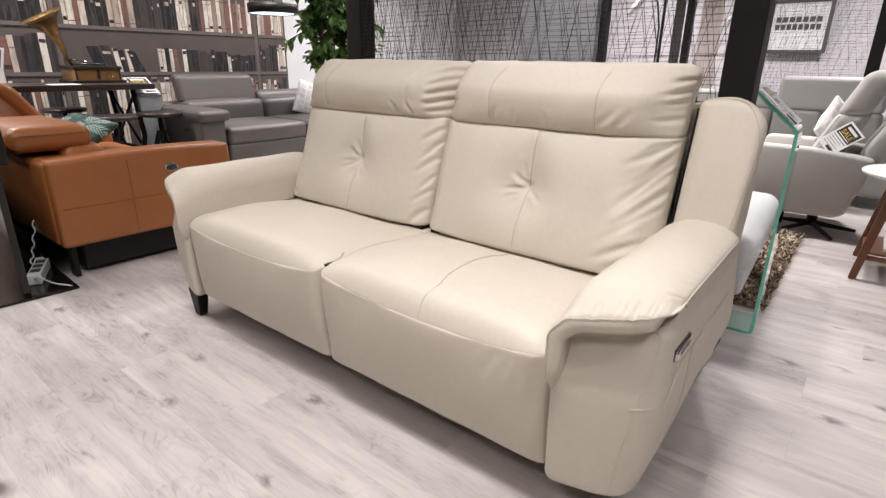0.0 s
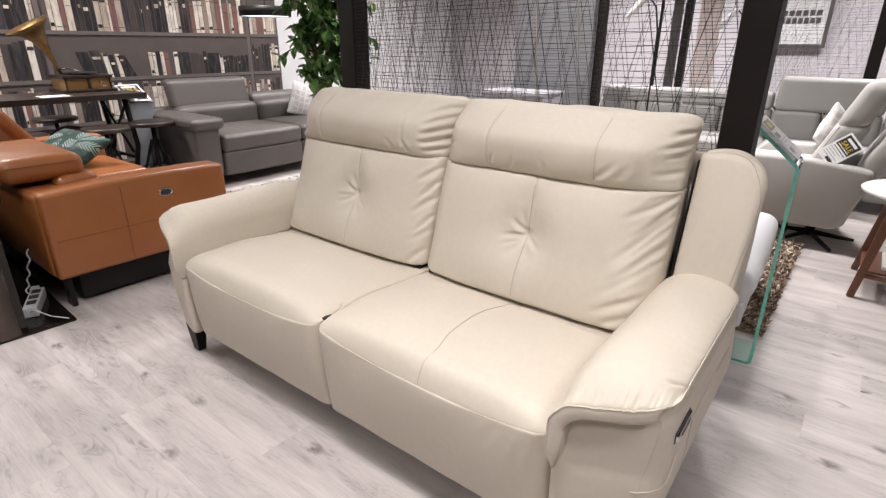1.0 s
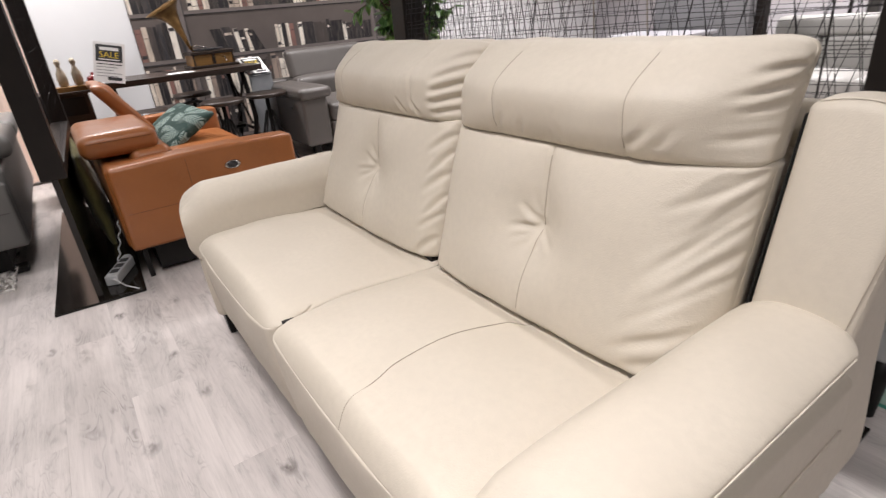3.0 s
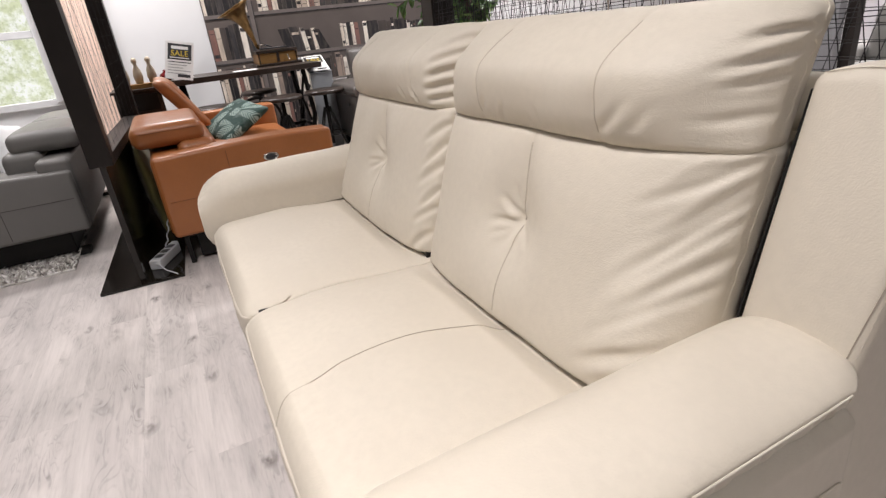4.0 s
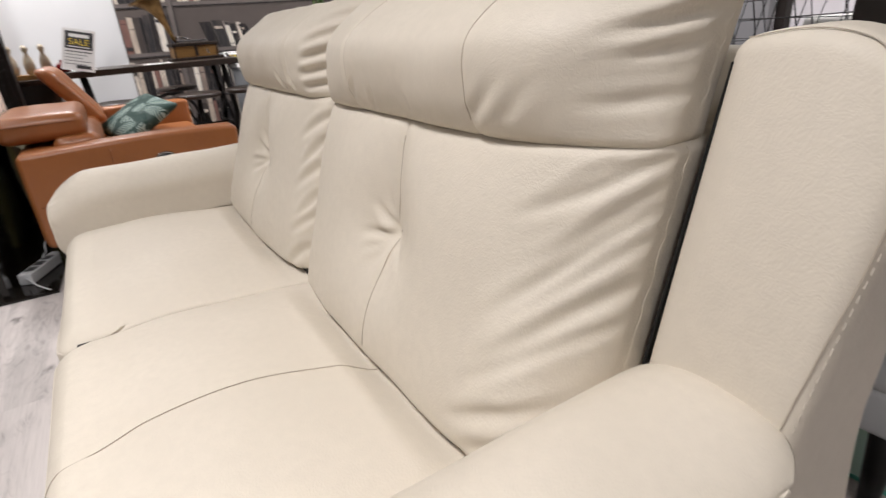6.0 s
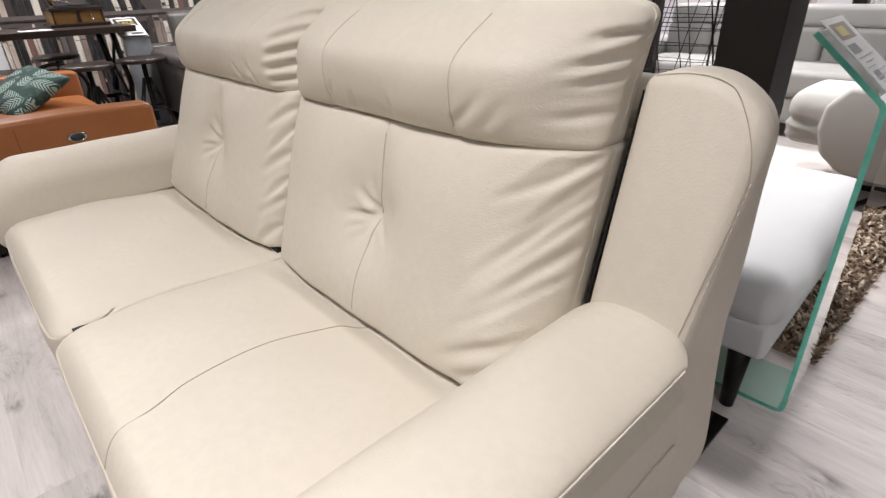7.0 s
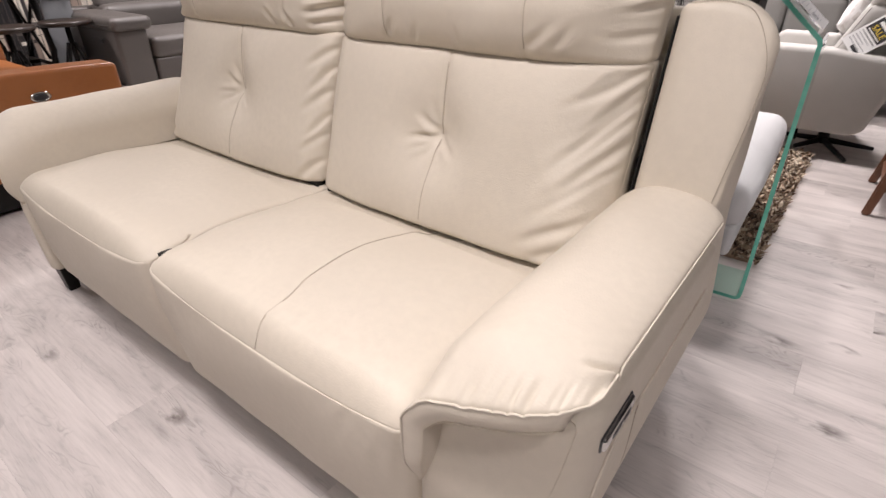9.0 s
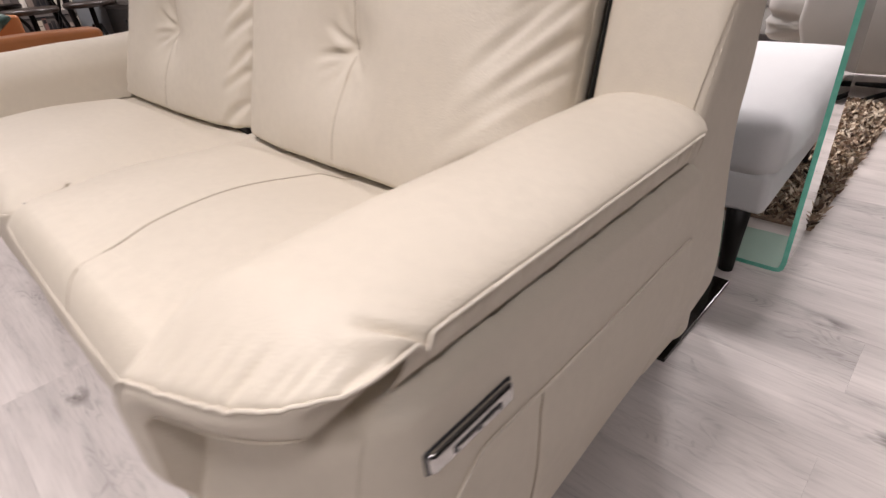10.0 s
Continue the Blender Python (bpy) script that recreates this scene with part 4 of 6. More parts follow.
soft_part("rear_panel", (-0.84, 0.255, 0.80), (0.84, 0.30, 0.945), 0.018, 0.05, None, CREAM, sofa)
# black plates added as the deep shade in the gaps beside the backs
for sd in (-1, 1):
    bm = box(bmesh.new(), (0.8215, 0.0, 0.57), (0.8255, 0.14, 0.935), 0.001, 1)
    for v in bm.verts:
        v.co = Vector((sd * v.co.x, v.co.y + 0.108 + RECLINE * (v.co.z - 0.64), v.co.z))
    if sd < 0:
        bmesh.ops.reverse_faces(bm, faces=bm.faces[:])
    part("side_gap_shade", bm, BLACK, sofa, smooth=False)
soft_part("back_shell", (-0.98, 0.21, 0.13), (0.98, 0.285, 0.86), 0.03, 0.05, None, CREAM, sofa)
for lx in (-0.885, 0.885):
    for ly in (-0.515, 0.20):
        bm = bmesh.new()
        bmesh.ops.create_cube(bm, size=1)
        for v in bm.verts:
            k = 0.62 if v.co.z < 0 else 1.0
            v.co = Vector((lx + v.co.x * 0.07 * k, ly + (0.15 if lx > 0 and ly < 0 else 0) + v.co.y * 0.055 * k, 0.0625 + v.co.z * 0.125))
        bmesh.ops.bevel(bm, geom=bm.edges[:], offset=0.003, segments=1, affect="EDGES")
        part("leg", bm, BLACK, sofa, "short tapered black leg", smooth=False)


# ---- string screens in dark steel frames ----
def string_screen(label, width, m, seed, pale=0, z0=0.66, z1=2.30, density=1.0, weight=1.0):
    rng = random.Random(seed)
    s = thing("string_screen", label, "room divider", m, "string screens")
    d = 0.05
    for px in (0.0, width - 0.10):
        block("post", (px, -d, z0 - 0.05), (px + 0.10, d, z1 + 0.06), ESPRESSO, s, 0.004)
    block("base_plate", (-0.02, -0.194, 0.0), (width + 0.02, 0.194, 0.012), SMOKED, s, 0.002, "long dark gloss base plate")
    block("top_rail", (0.10, -d, z1), (width - 0.10, d, z1 + 0.06), ESPRESSO, s, 0.004)
    block("bottom_rail", (0.10, -d, z0 - 0.05), (width - 0.10, d, z0), ESPRESSO, s, 0.004)
    block("lower_panel", (0.02, -0.014, 0.012), (width - 0.02, 0.014, z0 - 0.05), SMOKED, s, 0.002, "dark smoked gloss panel")
    cords = []
    a, b = 0.10, width - 0.10
    for y, tilt, gap in ((-0.036, 0.055, 0.019), (0.036, -0.02, 0.024)):
        z = z0 + 0.01
        while z < z1 - 0.06:
            cords.append(tube([(a, y, z + rng.uniform(-0.004, 0.004)), (b, y, min(z1, z + tilt + rng.uniform(-0.008, 0.008)))], rng.uniform(0.0008, 0.0013) * weight, 3))
            z += gap * rng.uniform(0.75, 1.45) / density
    # leaning strands, close on one half and wide on the other
    for y in (-0.041, 0.041):
        for lean in (0.36, -0.36):
            x = a - 0.36
            while x < b + 0.36:
                x += (0.034 if x < width * 0.48 else 0.058) * rng.uniform(0.8, 1.25) / density
                k = lean * rng.uniform(0.85, 1.15)
                t0 = 0.0 if a <= x <= b else ((a if x < a else b) - x) / k if k else 1
                xe = x + k
                t1 = 1.0 if a <= xe <= b else ((a if xe < a else b) - x) / k
                if 0 <= t0 < t1 <= 1 and t1 - t0 > 0.05:
                    h = z1 - z0
                    cords.append(tube([(x + k * t0, y, z0 + h * t0), (x + k * t1, y, z0 + h * t1)], 0.0013 * weight, 3))
    v, f = merge(cords)
    tagged(mesh_part("string_weave", v, f, STRING, s, "crossed black strings wound in rows and zigzags"), kind="stuff")
    if pale:
        v, f = merge([tube([(width * 0.55, -0.044, z1), (width * 0.60, -0.044, z0)], 0.0018, 4), tube([(width * 0.62, -0.044, z1), (width * 0.70, -0.044, z0)], 0.0018, 4)])
        mesh_part("pale_cord", v, f, PALESTRING, s, "two pale loose cords")
    return s


string_screen("dark steel framed screen woven with black strings behind the cream sofa", 1.87, pose(-0.957, 0.505, 0), 3, 1, 0.66, 2.30, 1.1, 0.78)
string_screen("dark steel framed screen woven with black strings behind the tan sofa", 1.87, pose(-1.61, -0.943, 0, 0, 0, 177.4), 5, 0, 0.66, 2.30, 0.26, 0.45)
string_screen("dark steel framed string screen behind the pale grey corner sofa", 1.15, pose(0.0, 5.0, 0), 8, 0, 0.66, 2.30, 0.8, 0.8)

board = thing("wall_sign", "square grey-framed wall sign with two rows of dark lettering", "sign", pose(0.28, ROOM_Y1 - 0.06, 1.51) @ Matrix.Diagonal((1.05, 1, 0.98, 1)))
bm = bmesh.new()
for lo, hi in (((-0.30, -0.012, -0.30), (0.30, 0.012, -0.262)), ((-0.30, -0.012, 0.262), (0.30, 0.012, 0.30)), ((-0.30, -0.012, -0.262), (-0.262, 0.012, 0.262)), ((0.262, -0.012, -0.262), (0.30, 0.012, 0.262))):
    box(bm, lo, hi, 0.002)
part("frame", bm, SIGNGREY, board, smooth=False)
block("face", (-0.262, -0.004, -0.262), (0.262, 0.004, 0.262), LINEN, board, 0.0)
for zc, n in ((0.078, 7), (-0.005, 8)):
    for k in range(n):
        w = 0.45 / n
        block("letter_bar", (-0.225 + k * w, -0.008, zc - 0.030), (-0.225 + k * w + w * 0.76, -0.0045, zc + 0.030), SIGNGREY, board, 0.0)


# ---- loose cushions ----
def cushion(name, label, size, thick, material, m):
    h = size / 2

    def puff(P):
        P = P.copy()
        u, w = P[:, 0] / h, P[:, 2] / h
        k = np.sqrt(np.clip((1 - np.abs(u) ** 2.2) * (1 - np.abs(w) ** 2.2), 0, 1))
        P[:, 1] = P[:, 1] * (0.12 + 0.88 * k) + 0.004 * waver(P[:, 0], P[:, 2], 2.0, 22)
        pinch = 1 - 0.05 * (1 - np.abs(u) ** 2) * np.abs(w) ** 3
        P[:, 0] *= 1 - 0.05 * (1 - np.abs(w) ** 2) * np.abs(u) ** 3
        P[:, 2] *= pinch
        return P
    P, f = soft_box((-h, -thick / 2, -h), (h, thick / 2, h), 0.02, size / 24, puff)
    ob = mesh_part(name, P, f, material)
    ob.matrix_basis = m
    return tagged(ob, label, "cushion")


def pattern(name, ground, ink, scale, kind):
    m = bpy.data.materials.new(name)
    nt, nodes, lk, p = links(m)
    v = coords(nt)
    if kind == "hex":
        t = nodes.new("ShaderNodeTexVoronoi")
        t.feature = "DISTANCE_TO_EDGE"
        t.inputs["Randomness"].default_value = 0.18
        t.inputs["Scale"].default_value = scale
        lk.new(v, t.inputs["Vector"])
        f = ramp(nt, t.outputs["Distance"], 0.10, 0.13)
    else:
        # feathered fronds: one in each cell, turned at random
        t = nodes.new("ShaderNodeTexVoronoi")
        t.inputs["Scale"].default_value = scale
        lk.new(v, t.inputs["Vector"])
        away = nodes.new("ShaderNodeVectorMath")
        away.operation = "SUBTRACT"
        lk.new(v, away.inputs[0])
        lk.new(t.outputs["Position"], away.inputs[1])
        rgb = nodes.new("ShaderNodeSeparateColor")
        lk.new(t.outputs["Color"], rgb.inputs[0])
        rot = nodes.new("ShaderNodeVectorRotate")
        rot.rotation_type = "Y_AXIS"
        lk.new(away.outputs[0], rot.inputs["Vector"])

        def calc(op, a, b=0.0):
            n = nodes.new("ShaderNodeMath")
            n.operation = op
            for i, val in ((0, a), (1, b)):
                if isinstance(val, float):
                    n.inputs[i].default_value = val
                else:
                    lk.new(val, n.inputs[i])
            return n.outputs[0]

        lk.new(calc("MULTIPLY", rgb.outputs[0], 6.28), rot.inputs["Angle"])
        xyz = nodes.new("ShaderNodeSeparateXYZ")
        lk.new(rot.outputs[0], xyz.inputs[0])
        lx, lz = xyz.outputs[0], calc("ABSOLUTE", xyz.outputs[2])
        oval = calc("ADD", calc("POWER", calc("MULTIPLY", lx, 11.0), 2.0), calc("POWER", calc("MULTIPLY", lz, 24.0), 2.0))
        ribs = calc("SINE", calc("MULTIPLY", calc("SUBTRACT", lx, calc("MULTIPLY", lz, 0.9)), 330.0))
        f = calc("MULTIPLY", ramp(nt, oval, 1.0, 0.75), ramp(nt, ribs, -0.45, 0.1))
    c = mix_rgb(nt, f, ink, ground)
    n = noise_tex(nt, v, 14, 3)
    c = mix_rgb(nt, ramp(nt, n, 0.5, 0.9), c, tuple(x * 0.55 for x in ground))
    lk.new(c, p.inputs["Base Color"])
    p.inputs["Roughness"].default_value = 0.85
    bump(nt, noise_tex(nt, v, 700, 2), 0.3, 0.001, p)
    return m


PALM = pattern("palm_print", (0.25, 0.33, 0.30), (0.012, 0.040, 0.033), 6.0, "palm")
HEXPALE = pattern("pale_hexagon_print", (0.66, 0.63, 0.61), (0.80, 0.79, 0.78), 17.0, "hex")
HEXGREEN = pattern("green_hexagon_print", (0.10, 0.115, 0.085), (0.30, 0.30, 0.24), 17.0, "hex")


# ---- low sofas with hinged headrests ----
def low_sofa(name, label, material, dark, m, width=1.82, raised=(False, True), depth=0.915, arm_w=0.16, arm_h=0.59, legs=True):
    """Faces +y from its back at y = 0; x is its middle."""
    s = thing(name, label, "sofa", m)
    hw = width / 2

    def slab(bulge, seed):
        def shape(P):
            P = P.copy()
            lo, hi = P.min(0), P.max(0)
            mid, half = (lo + hi) / 2, (hi - lo) / 2
            U = (P - mid) / half
            k = (1 - np.abs(U) ** 4)
            P[:, 2] += np.sign(U[:, 2]) * bulge * k[:, 0] * k[:, 1] + 0.002 * waver(P[:, 0], P[:, 1], seed, 13)
            return P
        return shape

    for sx in (1, -1):
        a, b = sorted((sx * hw, sx * (hw - arm_w)))

        def armshape(P, sx=sx):
            P = P.copy()
            P[:, 2] += 0.012 * np.sin(np.clip((P[:, 1] - 0.05) / depth, 0, 1) * np.pi) * sm(P[:, 2], 0.4, 0.58)
            P[:, 0] += sx * 0.008 * np.sin(np.pi * np.clip((P[:, 2] - 0.16) / 0.43, 0, 1)) * sm(sx * P[:, 0], hw - 0.06, hw)
            P[:, 1] -= 0.05 * (1 - sm(P[:, 2], 0.16, 0.58)) * 0 + 0.0
            return P
        arm = soft_part("armrest", (a, 0.0, 0.165), (b, depth, arm_h), 0.022, 0.035, armshape, material, s)
        seam("arm_seam", [(sx * (hw + 0.0005), y, 0.36 - 0.0 * y) for y in np.linspace(0.03, depth - 0.03, 30)], armshape, arm, 0.0016, dark)
        seam("arm_seam", [(sx * (hw + 0.0005), depth * 0.38, z) for z in np.linspace(0.19, arm_h - 0.03, 20)], armshape, arm, 0.0016, dark)
        seam("arm_seam", [(sx * (hw - 0.012), y, arm_h - 0.007) for y in np.linspace(0.03, depth - 0.03, 30)], armshape, arm, 0.0016, dark)
    soft_part("base_frame", (-hw + arm_w, 0.05, 0.16), (hw - arm_w, depth - 0.05, 0.31), 0.02, 0.08, None, material, s)
    soft_part("back_shell", (-hw + 0.03, -0.01, 0.17), (hw - 0.03, 0.16, 0.585), 0.03, 0.06, None, material, s)
    iw = (width - 2 * arm_w) / 2
    for i, up in enumerate(raised):
        x0 = -hw + arm_w + (1 - i) * iw
        soft_part("seat_cushion", (x0 + 0.003, 0.26, 0.29), (x0 + iw - 0.003, depth - 0.01, 0.44), 0.035, 0.03, slab(0.015, i), material, s)
        soft_part("back_cushion", (x0 + 0.003, 0.13, 0.40), (x0 + iw - 0.003, 0.33, 0.625), 0.045, 0.03, slab(0.010, i + 2), material, s)
        if up:
            def lean(P):
                P = P.copy()
                P[:, 1] -= 0.62 * (P[:, 2] - 0.60)
                P[:, 1] += 0.012 * waver(P[:, 0], P[:, 2], 1.0, 6)
                return P
            hd = soft_part("headrest", (x0 + 0.08, 0.27, 0.58), (x0 + iw - 0.05, 0.375, 0.905), 0.045, 0.03, lean, material, s, "hinged headrest, raised")
        else:
            hd = soft_part("headrest", (x0 + 0.03, -0.075, 0.612), (x0 + iw - 0.03, 0.285, 0.725), 0.045, 0.03, slab(0.012, 5), material, s, "hinged headrest, folded back flat")
            seam("headrest_seam", [(x0 + iw - 0.0295, y, 0.69) for y in np.linspace(-0.04, 0.25, 20)], lambda P: P, hd, 0.0014, dark)
    if legs:
        for sx in (1, -1):
            for y in (0.05, depth - 0.10):
                bm = bmesh.new()
                box(bm, (sx * (hw - 0.08) - 0.035, y - 0.012, 0.0), (sx * (hw - 0.08) + 0.035, y + 0.012, 0.17), 0.003)
                box(bm, (sx * (hw - 0.08) - 0.035, y - 0.012, 0.150), (sx * (hw - 0.08) + 0.035, y + 0.10, 0.166), 0.003)
                part("leg", bm, BLACK, s, "flat black metal leg", smooth=False)
    return s


tan = low_sofa("tan_sofa", "tan leather low two-seat sofa with one headrest raised", TAN, TAN_SEAM, pose(-2.61, -0.745, 0), 1.82, (False, True))
block("plinth", (-0.84, 0.10, 0.02), (0.84, 0.80, 0.165), BLACK, tan, 0.006, "recessed black plinth")
btn = lathe("recliner_button", [(0.001, -0.004), (0.040, -0.004), (0.042, 0.003), (0.034, 0.008), (0.030, 0.004), (0.001, 0.003)], GUNMETAL, tan, "oval chrome recliner button", n=32)
btn.matrix_basis = pose(0.915, 0.566, 0.496, 0, 90, 0) @ Matrix.Diagonal((0.55, 1, 1, 1))
lathe("button_dish", [(0.001, 0.0035), (0.028, 0.0042), (0.024, 0.007), (0.001, 0.008)], DARKPLASTIC, btn, n=24)
cushion("palm_cushion", "dark green palm-leaf print cushion lying on the tan sofa", 0.42, 0.13, PALM, pose(-3.02, -0.20, 0.545, -62, 8, 20))

stone = low_sofa("grey_sofa", "mid grey leather low sofa with a folded headrest", GRAPHITE, TAUPE_SEAM, pose(-3.21, -1.18, 0, 0, 0, 180), 1.82, (False, False), 1.0, 0.16, 0.52, False)
block("plinth", (-0.84, 0.12, 0.03), (0.84, 0.88, 0.17), BLACK, stone, 0.01)
for sx in (0.78, -0.78):
    for y in (0.06, 0.86):
        block("glide", (sx - 0.05, y, 0.0), (sx + 0.05, y + 0.08, 0.03), BLACK, stone, 0.004)
cushion("hexagon_cushion", "dark green hexagon print cushion on the light grey sofa", 0.44, 0.13, HEXGREEN, pose(-3.75, -1.95, 0.62, -20, 0, 70))

cushion("olive_cushion", "crumpled olive green cushion wedged behind the tan sofa", 0.58, 0.11, OLIVE, pose(-2.68, -0.822, 0.30, 4, 4, 0))
cushion("cream_cushion", "pale cream cushion leaning on the mid grey sofa", 0.38, 0.14, LINEN, pose(-3.30, -1.62, 0.56, -25, 12, 150))

# ---- taupe sofa before the printed wall ----
taupe = thing("taupe_sofa", "dark taupe leather sofa with a raised headrest and piped arms", "sofa")


def puffy(b, seed):
    def shape(P):
        P = P.copy()
        lo, hi = P.min(0), P.max(0)
        U = (P - (lo + hi) / 2) / ((hi - lo) / 2)
        k = 1 - np.abs(U) ** 4
        P[:, 2] += np.sign(U[:, 2]) * b * k[:, 0] * k[:, 1]
        P[:, 0] += np.sign(U[:, 0]) * b * k[:, 2] * k[:, 1] + 0.003 * waver(P[:, 1], P[:, 2], seed, 12)
        return P
    return shape


for y0 in (0.87, 2.86):
    soft_part("arm_side", (-4.28, y0, 0.12), (-3.34, y0 + 0.24, 0.55), 0.03, 0.05, None, TAUPE, taupe)
    pad = soft_part("arm_pad", (-4.22, y0 - 0.03, 0.53), (-3.29, y0 + 0.275, 0.625), 0.042, 0.03, puffy(0.006, 1), TAUPE, taupe)
    tube_part("piping", [(-4.15 + 0.82 * k / 20, y0 - 0.030, 0.568) for k in range(21)], 0.004, TAUPE_SEAM, pad)
b2 = soft_part("recliner_button", (-0.03, -0.005, -0.014), (0.03, 0.005, 0.014), 0.004, 0.006, None, DARKPLASTIC, taupe)
b2.matrix_basis = pose(-3.61, 0.868, 0.445)
for i in range(2):
    y0 = 1.115 + i * 0.872
    soft_part("seat_cushion", (-4.10, y0, 0.31), (-3.31, y0 + 0.866, 0.465), 0.04, 0.03, puffy(0.012, i), TAUPE, taupe)
    soft_part("footrest_panel", (-3.50, y0, 0.10), (-3.325, y0 + 0.866, 0.315), 0.025, 0.04, puffy(0.006, i), TAUPE, taupe)
    soft_part("back_cushion", (-4.36, y0, 0.42), (-4.02, y0 + 0.866, 0.655), 0.06, 0.03, puffy(0.012, i + 3), TAUPE, taupe)

    def tip(P, up=(i == 0)):
        P = P.copy()
        P[:, 0] -= (0.28 if up else 0.5) * (P[:, 2] - 0.62)
        return P
    soft_part("headrest", (-4.26, y0 + 0.01, 0.62), (-4.12, y0 + 0.856, 0.905 if i == 0 else 0.735), 0.05, 0.03, tip, TAUPE, taupe)
soft_part("back_shell", (-4.46, 0.93, 0.12), (-4.27, 3.04, 0.64), 0.03, 0.08, None, TAUPE, taupe)
for x in (-4.2, -3.45):
    for y in (0.98, 2.98):
        block("leg", (x - 0.03, y - 0.03, 0), (x + 0.03, y + 0.03, 0.125), BLACK, taupe, 0.004)
cushion("pale_cushion", "white cushion with pale hexagon print on the taupe sofa", 0.36, 0.12, HEXPALE, pose(-3.90, 2.50, 0.63, 0, 18, 75))


# ---- printed bookshelf wall ----
def book_mural():
    rng = random.Random(11)
    y0, y1, x = -0.07, 2.87, ROOM_X0 + 0.004
    mural = thing("bookshelf_mural", "sepia photo mural of crowded bookshelves pasted on the wall", "wall mural")
    block("printed_ground", (x, y0, 0.02), (x + 0.003, y1, 2.72), PRINTBACK, mural, 0.0)
    light, dark, shelves, shelf_shades = [], [], [], []

    def rect(a, b, c, d, lean=0.0, e=0.0):
        h = x + 0.005 + e
        return ([(h, a, c), (h, b, c), (h, b + lean, d), (h, a + lean, d)], [(0, 1, 2, 3)])

    def book(y, w, z, h, is_dark, lean=0.0):
        own, other = (dark, light) if is_dark else (light, dark)
        e = rng.uniform(0, 0.0015)
        own.append(rect(y, y + w - 0.005, z, z + h, lean, e))
        if is_dark and rng.random() < 0.35:
            q = rng.uniform(0.55, 0.75)
            other.append(rect(y + 0.008 + lean * q, y + w - 0.013 + lean * q, z + h * q, z + h * (q + 0.10), lean * 0.1, 0.003))
        if not is_dark:
            for q in ((0.10, 0.86) if rng.random() < 0.6 else (rng.uniform(0.6, 0.8),)):
                other.append(rect(y + 0.003 + lean * q, y + w - 0.008 + lean * q, z + h * q, z + h * q + rng.choice((0.004, 0.006, 0.03)), 0, 0.003))

    def run(a, b, z, lo, hi, share, is_dark=False):
        y = a
        while y < b - 0.015:
            w = min(rng.choice((0.026, 0.034, 0.042, 0.050, 0.060)), b - y)
            if rng.random() < 0.36:
                is_dark = rng.random() < share
            book(y, w, z, rng.uniform(lo, hi), is_dark)
            y += w

    levels = [0.10, 0.50, 0.905, 1.325, 1.745, 2.165, 2.60]
    cols = [(y0, 0.36), (0.40, 2.43), (2.47, y1)]
    # a thin dark strip below each board: its shadow, as part of the print
    for z in levels:
        shelves.append(rect(y0, y1, z - 0.022, z + 0.010, 0, 0.002))
        shelf_shades.append(rect(y0, y1, z - 0.034, z - 0.022, 0, 0.002))
    for c in (0.36, 2.43):
        shelves.append(rect(c, c + 0.04, 0.02, 2.72, 0, 0.004))
        shelf_shades.append(rect(c + 0.04, c + 0.048, 0.02, 2.72, 0, 0.004))
    for z in levels[:-1]:
        s = z + 0.010
        run(cols[0][0] + 0.01, cols[0][1] - 0.005, s, 0.27, 0.34, 0.5)
        run(cols[2][0] + 0.02, cols[2][1] - 0.02, s, 0.25, 0.33, 0.12)
        if z != 0.905:
            run(cols[1][0] + 0.06, cols[1][1] - 0.01, s, 0.29, 0.375, 0.42)
            continue
        # the half-filled middle shelf
        y = 0.66
        for w, h, d, ln in ((0.11, 0.235, 1, -0.055), (0.09, 0.245, 1, -0.05), (0.05, 0.225, 0, -0.03), (0.055, 0.205, 1, -0.03), (0.045, 0.215, 0, -0.02), (0.05, 0.20, 1, -0.04), (0.07, 0.20, 1, -0.09)):
            book(y, w, s, h, bool(d), ln)
            y += w
        for w, h, d in ((0.04, 0.23, 0), (0.035, 0.225, 0), (0.045, 0.235, 1), (0.04, 0.23, 0), (0.05, 0.225, 0)):
            book(y + 0.14, w, s, h, bool(d))
            y += w
        y += 0.19
        for w, h, d in ((0.05, 0.23, 0), (0.13, 0.225, 1), (0.10, 0.215, 1), (0.05, 0.20, 1), (0.045, 0.235, 1), (0.15, 0.215, 1), (0.045, 0.19, 0)):
            book(y, w, s, h, bool(d))
            y += w
        run(y, 2.42, s, 0.17, 0.19, 1.0, True)
    for nm, pieces, mat in (("printed_shelf", shelves, PRINTSHELF), ("printed_shelf_shade", shelf_shades, DARKBOOKS), ("printed_book", light, BOOKS), ("printed_dark_book", dark, DARKBOOKS)):
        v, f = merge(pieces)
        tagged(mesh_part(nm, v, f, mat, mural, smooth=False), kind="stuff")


book_mural()

# ---- high table with gramophone, stools ----
table = thing("high_table", "dark stained wooden high table on iron trestle legs", "table")
bm = bmesh.new()
for k in range(4):
    box(bm, (-4.38 + k * 0.16, -0.60, 0.795), (-4.224 + k * 0.16, 0.72, 0.84), 0.004)
part("tabletop", bm, DARKWOOD, table, smooth=False)
